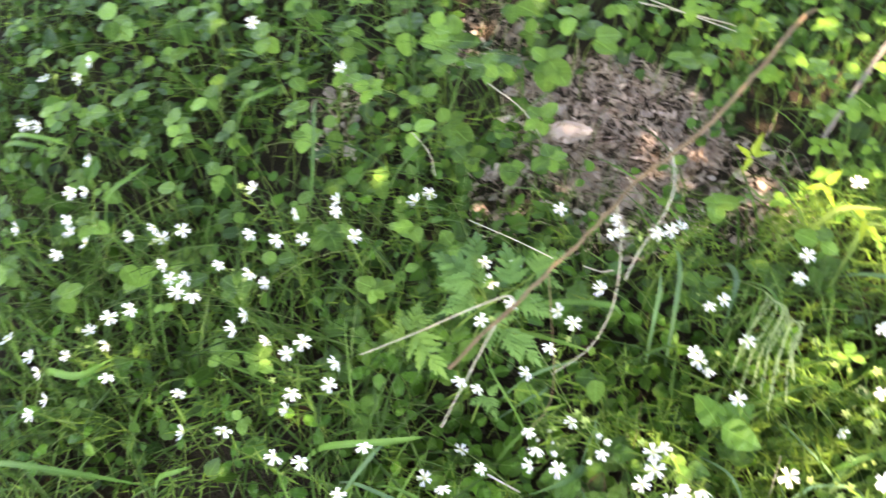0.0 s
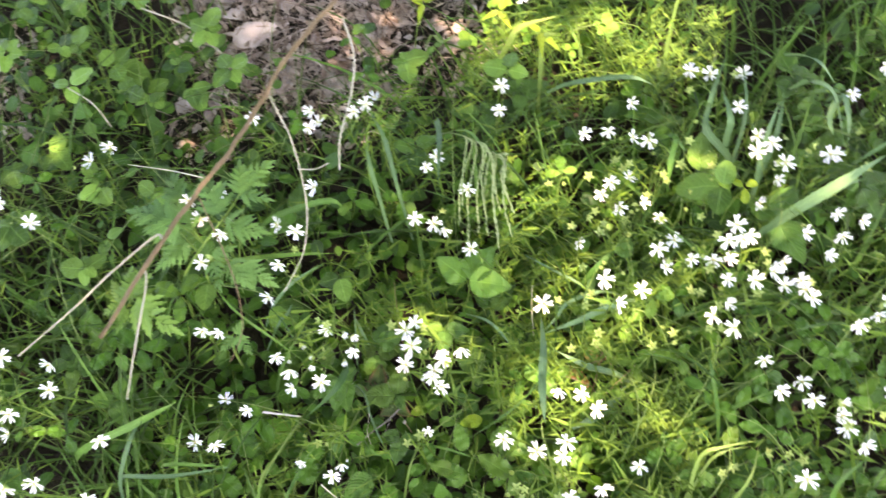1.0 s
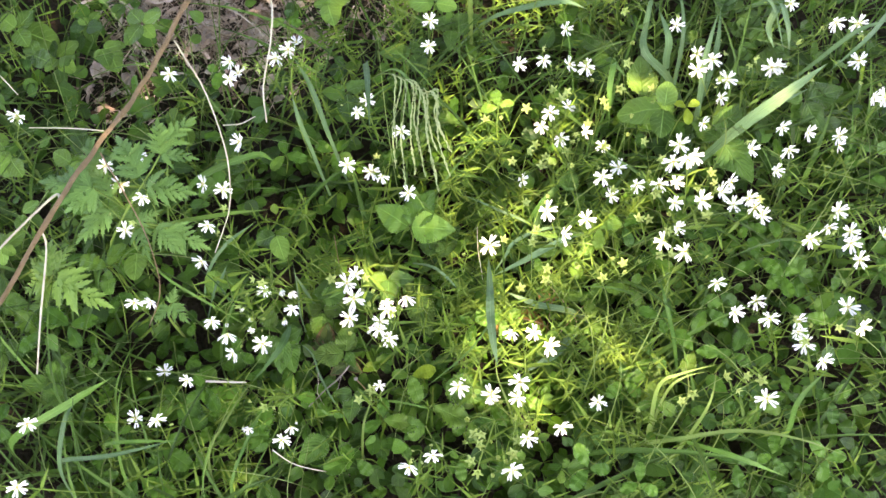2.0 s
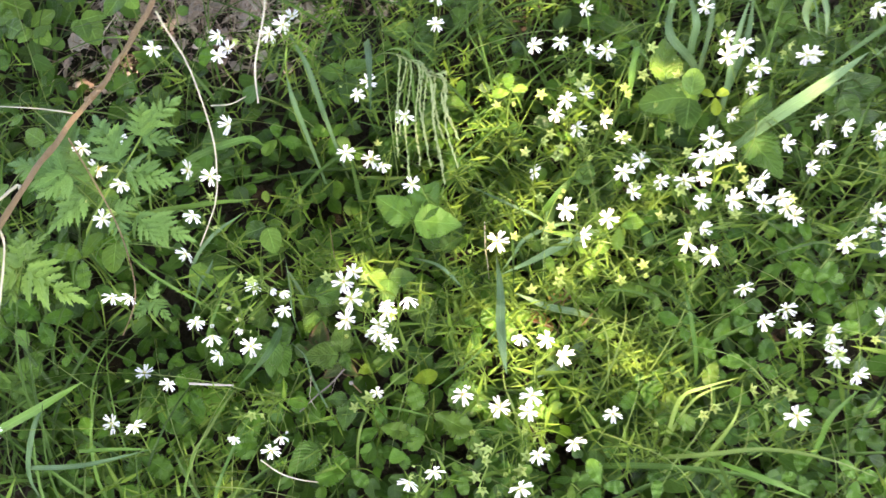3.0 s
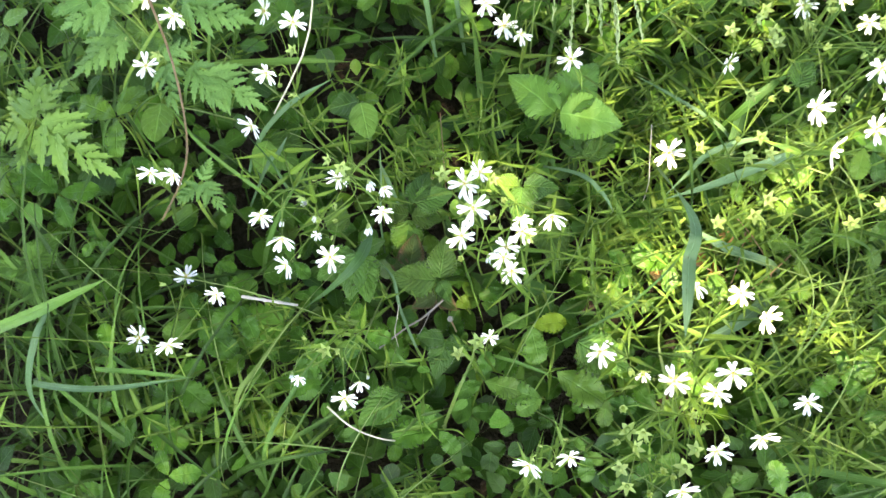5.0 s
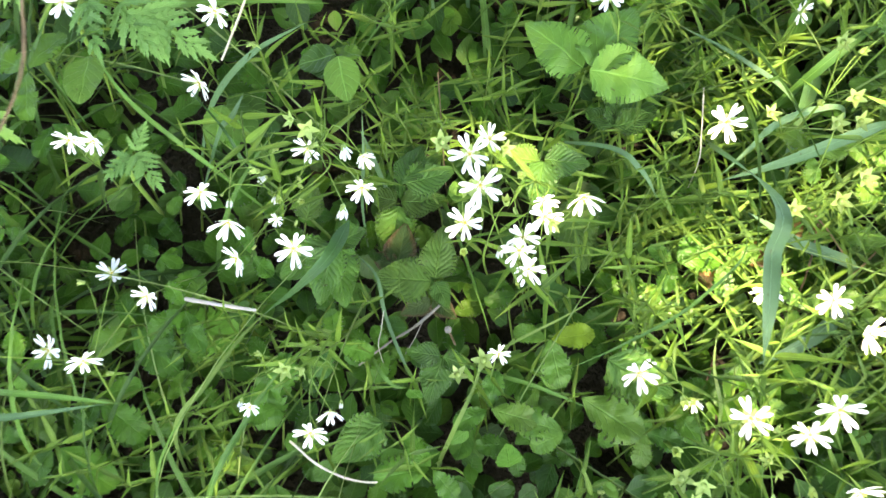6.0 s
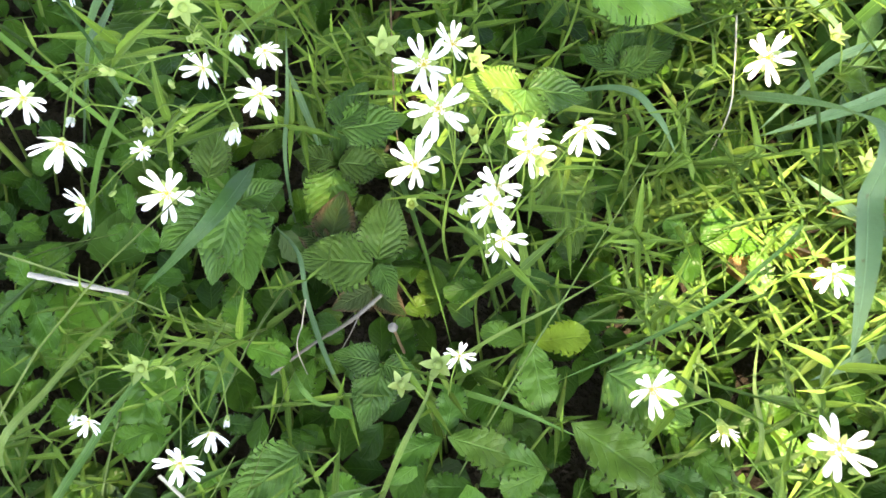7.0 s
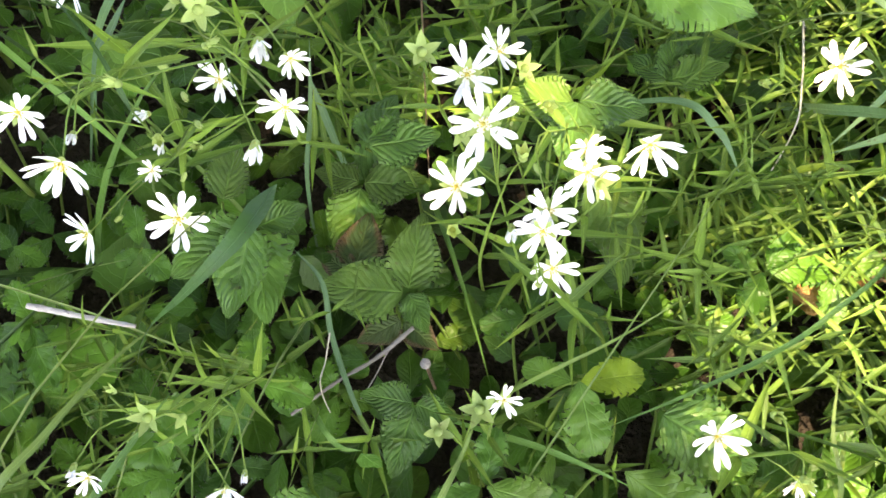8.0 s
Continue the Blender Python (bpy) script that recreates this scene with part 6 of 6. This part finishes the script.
shoot(0.134, 0.081, -0.050, 3, 0.034, (0.010, 0.010), 0.012)
shoot(0.132, 0.050, -0.050, 4, 0.027, (-0.006, 0.004), 0.012)
shoot(0.110, -0.011, -0.070, 4, 0.024, (0.004, -0.006), 0.012)
shoot(0.016, 0.096, -0.070, 4, 0.024, (-0.004, 0.003), 0.012)
shoot(-0.180, 0.079, -0.030, 3, 0.026, (0.006, 0.006), 0.012)
shoot(0.079, -0.083, -0.080, 3, 0.026, (-0.006, 0.006), 0.012)
shoot(-0.098, -0.042, -0.050, 3, 0.034, (-0.008, 0.006), 0.012)
shoot(-0.066, -0.079, -0.070, 3, 0.026, (0.004, 0.006), 0.012)
shoot(-0.277, -0.118, -0.050, 5, 0.032, (0.010, 0.006), 0.012)
shoot(-0.242, -0.134, -0.050, 5, 0.030, (-0.006, 0.008), 0.012)
shoot(-0.238, -0.127, -0.060, 4, 0.028, (0.008, 0.004), 0.012)
shoot(-0.192, -0.100, -0.060, 4, 0.030, (0.006, 0.010), 0.012)
shoot(-0.130, -0.051, -0.060, 3, 0.028, (0.004, -0.006), 0.012)
shoot(-0.300, -0.094, -0.060, 4, 0.030, (0.010, 0.002), 0.012)
shoot(-0.208, -0.144, -0.060, 4, 0.030, (0.000, 0.010), 0.012)
shoot(-0.282, -0.079, -0.080, 4, 0.028, (0.006, 0.004), 0.012)
shoot(-0.150, -0.120, -0.080, 4, 0.026, (-0.006, 0.006), 0.012)
shoot(-0.098, -0.121, -0.080, 3, 0.026, (0.004, 0.008), 0.012)
for _ in range(50):
    shoot(uni(0.07, 0.34), uni(-0.15, 0.16), uni(-0.085, -0.03), 5, uni(0.022, 0.035), (uni(-0.03, 0.03), uni(-0.04, 0.02)))
for _ in range(20):
    shoot(uni(-0.10, 0.16), uni(0.06, 0.2), uni(-0.09, -0.04), 5, uni(0.022, 0.033), (uni(-0.03, 0.03), uni(-0.03, 0.03)))

# ---- more low plants of the same kinds, leaf by leaf ----
HELD = []


def more(kind, n, area, lo, hi, size, apart):
    """n sprays of three or four leaflets, kept apart from each other and off the bare soil."""
    done, tries = 0, 0
    while done < n and tries < n * 12:
        tries += 1
        u, v = uni(area[0], area[1]), uni(area[2], area[3])
        if bare(u, v) > uni(0.1, 1) or any((u - a) ** 2 + (v - b) ** 2 < apart ** 2 for a, b in HELD):
            continue
        w = uni(lo, hi)
        if hides_bloom(u, v, w + 0.03, 0.045):
            continue
        HELD.append((u, v))
        done += 1
        turn, k = uni(0, 360), rng.randint(3, 6) if kind in ("oval", "fresh") else 3
        leaf_spray(kind, (u, v, w), [(turn + i * (115 if k == 3 else 360 / k) + uni(-12, 12), uni(*size)) for i in range(k)])


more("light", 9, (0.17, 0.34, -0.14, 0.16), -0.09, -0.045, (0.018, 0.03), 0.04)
more("strawberry", 58, (-0.27, 0.30, -0.17, 0.2), -0.15, -0.12, (0.018, 0.03), 0.034)
more("strawberry", 24, (0.22, 0.52, -0.2, 0.12), -0.085, -0.035, (0.018, 0.03), 0.04)
more("bramble", 14, (-0.45, 0.6, -0.15, 0.4), -0.10, -0.06, (0.03, 0.046), 0.06)
more("strawberry", 50, (-0.55, 0.65, -0.25, 0.4), -0.11, -0.06, (0.016, 0.028), 0.04)
more("oval", 52, (-1.1, 0.05, 0.3, 1.05), -0.10, -0.01, (0.015, 0.036), 0.054)
more("oval", 47, (-1.3, -0.3, 0.1, 1.0), -0.09, -0.01, (0.015, 0.036), 0.054)
more("oval", 28, (-1.1, -0.2, 0.0, 0.6), -0.05, 0.0, (0.02, 0.036), 0.055)
more("strawberry", 32, (-1.1, -0.3, -0.3, 0.35), -0.08, -0.02, (0.016, 0.028), 0.05)
more("bramble", 12, (-1.2, 0.0, 0.35, 1.0), -0.07, -0.02, (0.024, 0.036), 0.07)
more("lobed", 30, (-0.2, 0.7, 0.4, 1.0), -0.10, -0.03, (0.014, 0.026), 0.04)
more("fresh", 62, (-0.1, 0.45, 0.62, 1.02), -0.08, 0.01, (0.014, 0.026), 0.024)
more("fresh", 20, (-0.02, 0.3, 0.47, 0.62), -0.10, -0.03, (0.012, 0.02), 0.025)

# ---- the mass of herbs below and around, too many to count ----
AREA = (-1.75, 1.15, -0.55, 1.35)


def scatter(n, area=AREA, keep=0.0):
    """n places, thinned where the soil is bare."""
    u, v = rng.uniform(area[0], area[1], n), rng.uniform(area[2], area[3], n)
    if area == AREA:
        far = np.where(rng.uniform(0, 1, n) < 0.38, np.exp(np.abs(rng.normal(0, 0.55, n))), 1.0)
        u, v = -0.3 + (u + 0.3) * far, 0.4 + (v - 0.4) * far
        v = np.clip(v, -1.05 - rng.uniform(0, 0.1, n), 2.6)
    ok = rng.uniform(0, 1, n) > bare(u, v) * (1 - keep)
    return u[ok], v[ok]


def cleared(u, v):
    """Where the plants are built one by one."""
    return (((u + 0.02) / 0.29) ** 4 + ((v - 0.02) / 0.2) ** 4 < 1) & (rng.uniform(0, 1, len(u)) < 0.93)


def patchy(u, v, scale, seed):
    return np.array([noise.noise(Vector((a * scale, b * scale, seed))) for a, b in zip(u, v)])


def cover(name, label, n, template, material, lo, hi, size, area=AREA, keep=0.0, tilt=24, patch=None, category="plants", clear=False):
    u, v = scatter(n, area, keep)
    if clear:
        ok = ~cleared(u, v)
        u, v = u[ok], v[ok]
    if patch:
        ok = patchy(u, v, patch[0], patch[1]) > patch[2]
        u, v = u[ok], v[ok]
    k = len(u)
    w = rng.uniform(lo, hi, k)
    mats = poses(u, v, w, rng.uniform(0, 360, k), rng.normal(-4, tilt, k), rng.normal(0, tilt, k), rng.uniform(size[0], size[1], k))
    tagged(new(name, mesh_from(name, spread(template, mats), material)), label, category, kind="stuff")


cover("ground_cover", "dense low green leaves covering the soil", 10500, SMALL_LEAF, M_COVER, -0.165, -0.105, (0.013, 0.03), tilt=32, patch=(8.0, 3.3, -0.14))
cover("ground_cover", "low rounded leaves covering the soil", 5000, ROUND_LEAF, M_COVER, -0.165, -0.10, (0.010, 0.022), tilt=32, patch=(8.0, 3.3, -0.10))
# Brightened leaf colour here lifts the shade between the nearer stems
cover("ground_cover", "strawberry leaflets deep between the stems, brightened against the shade", 1500, leaf_shape(13, 2, 0.72, wedge, 0.2, 0.2, 0.0, 6, 0.0, 0.3, 0.12, 0.0, True), M_COVER_BRIGHT, -0.165, -0.125, (0.014, 0.028), area=(-0.4, 0.4, -0.25, 0.3), tilt=20)
cover("ground_cover", "small round leaves between the taller herbs", 4600, SMALL_LEAF, M_COVER, -0.11, -0.05, (0.012, 0.026), tilt=30, patch=(6.0, 1.5, 0.0), clear=True)
cover("ground_cover", "small toothed leaves at the edge of the sunny patch", 1500, leaf_shape(13, 2, 0.74, wedge, 0.2, 0.2, 0.0, 6, 0.0, 0.3, 0.12, 0.0, True), M_COVER_BRIGHT, -0.16, -0.115, (0.014, 0.026), area=(0.12, 0.7, -0.25, 0.3), tilt=26)
cover("bramble_undergrowth", "bramble and strawberry leaflets under the flowers", 1500, leaf_shape(16, 2, 0.76, ovate, 0.16, 0.15, 0.16, 8, 0.01, 0.2), M_COVER, -0.13, -0.07, (0.026, 0.044), patch=(4.0, 7.5, -0.15), clear=True)
cover("herb_leaves", "oval leaves of low herbs up the bank", 1500, leaf_shape(10, 2, 0.8, broad, 0.14, 0.15, 0.08, 5, 0.0, 0.3, 0.08), M_COVER, -0.14, -0.085, (0.02, 0.034), area=(-1.7, 0.1, 0.3, 1.3), patch=(8.0, 3.3, -0.1), clear=True)


def tussocks(name, label, n, material, length, width, area, seed, low=0.0, lean=0.6, keep=0.0, thin=0.7):
    """Grass: keeled, drooping blades, each 9 points long."""
    u, v = scatter(n * 2, area, keep)
    ok = (patchy(u, v, 3.2, seed) > low) & ~(cleared(u, v) & (rng.uniform(0, 1, len(u)) < thin))
    u, v = u[ok][:n], v[ok][:n]
    k = len(u)
    L, B, H = rng.uniform(*length, k), rng.uniform(*width, k), rng.uniform(0, 2 * np.pi, k)
    tilt, droop = np.abs(rng.normal(0, lean, k)), rng.uniform(0.3, 1.9, k)
    S = np.linspace(0, 1, 9)
    ang = tilt[:, None] + droop[:, None] * S[None] ** 1.5
    step = L[:, None] / 8
    r = np.concatenate([np.zeros((k, 1)), np.cumsum(np.sin(ang[:, 1:]) * step, 1)], 1)
    h = np.concatenate([np.zeros((k, 1)), np.cumsum(np.cos(ang[:, 1:]) * step, 1)], 1)
    P = np.stack([u[:, None] + r * np.cos(H)[:, None], v[:, None] + r * np.sin(H)[:, None] + h * 0.2, h], -1)
    side = np.stack([-np.sin(H), np.cos(H), 0 * H], -1)[:, None] * (B[:, None] * np.clip(1.15 - S[None] ** 2.2 * 1.1, 0.05, 1) / 2)[..., None]
    lift = np.array([0, 0, 0.0012])
    V = np.stack([P - side + lift, P, P + side + lift], 2).reshape(-1, 3) @ np.array(BANK.to_3x3()).T
    a = (np.arange(k)[:, None, None] * 27 + np.arange(8)[None, :, None] * 3 + np.arange(2)[None, None])
    F = np.stack([a, a + 1, a + 4, a + 3], -1).reshape(-1, 4)
    UV = np.tile(np.stack([np.tile([0, 0.5, 1], 9), np.repeat(S, 3)], -1), (k, 1))
    tagged(new(name, mesh_from(name, (V, F, UV), material)), label, "grass", kind="stuff")


tussocks("grass", "fine green grass growing through the herbs", 3600, M_GRASS_MASS, (0.08, 0.2), (0.0014, 0.0032), AREA, 2.2, -0.1, thin=0.95)
tussocks("grass_stems", "thin pale grass stems standing through the herbs", 430, M_CULM, (0.16, 0.32), (0.0009, 0.0017), (-1.2, 0.8, -0.45, 0.75), 8.8, -0.3, 0.7, thin=0.6)
tussocks("grass", "rank grass at the foot of the flowers", 700, M_GRASS_MASS, (0.14, 0.28), (0.002, 0.0055), (-1.0, -0.16, -0.4, 0.2), 5.7, -0.2, thin=1.0)
tussocks("grass", "grass in the sunlit herbs", 500, M_GRASS_MASS, (0.12, 0.25), (0.002, 0.005), (0.05, 0.8, 0.1, 0.6), 3.3, -0.2)
tussocks("grass", "rough grass on the bank around the herbs", 3800, M_GRASS_MASS, (0.12, 0.3), (0.003, 0.007), (-4.5, 4.5, -1.1, 2.6), 1.1, -1.0, thin=1.0)
tussocks("grass", "broader grass blades among the herbs", 900, M_GRASS_MASS, (0.12, 0.26), (0.003, 0.006), AREA, 9.1, 0.0, thin=0.97)


def foliage_mass(n, area, seed, low, top):
    """Leafy stitchwort shoots: narrow leaves in crossed pairs."""
    u, v = scatter(n, area)
    ok = (patchy(u, v, 4.0, seed) > low) & ~(cleared(u, v) & (u < 0.1) & (u > -0.12))
    u, v = u[ok], v[ok]
    w = rng.uniform(top[0], top[1], len(u))
    ok = np.array([not hides_bloom(*p) for p in zip(u, v, w)])
    u, v, w = u[ok], v[ok], w[ok]
    mats, k = [], len(u)
    lean_u, lean_v = rng.normal(0, 0.35, k), rng.normal(0, 0.35, k)
    for i in range(5):
        drop = 0.013 * i
        for j in (0, 180):
            mats.append(poses(u - lean_u * drop, v - lean_v * drop, w - drop, rng.uniform(0, 50, k) + 90 * i + j, rng.normal(32 - 9 * i, 12, k), rng.normal(0, 15, k),
                              rng.uniform(0.021, 0.038, k) * (0.6 + 0.1 * i)))
    tagged(new("stitchwort_foliage", mesh_from("stitchwort foliage", spread(SMALL_LANCE, np.concatenate(mats)), M_LANCE_MASS)),
           "massed narrow pointed stitchwort leaves", "plants", kind="stuff")


foliage_mass(1250, (-1.6, 1.1, -0.5, 0.6), 4.4, -0.1, (-0.10, -0.03))
foliage_mass(240, (-0.05, 0.75, -0.35, 0.45), 6.4, -0.25, (-0.08, -0.02))
foliage_mass(170, (0.10, 0.44, 0.37, 0.57), 2.4, -0.12, (-0.09, -0.01))
foliage_mass(120, (-0.12, 0.22, 0.07, 0.25), 3.4, -0.3, (-0.10, -0.065))
foliage_mass(130, (0.07, 0.36, -0.09, 0.13), 7.4, -0.4, (-0.095, -0.04))
foliage_mass(150, (-0.34, -0.02, -0.22, 0.04), 1.4, -0.1, (-0.11, -0.07))
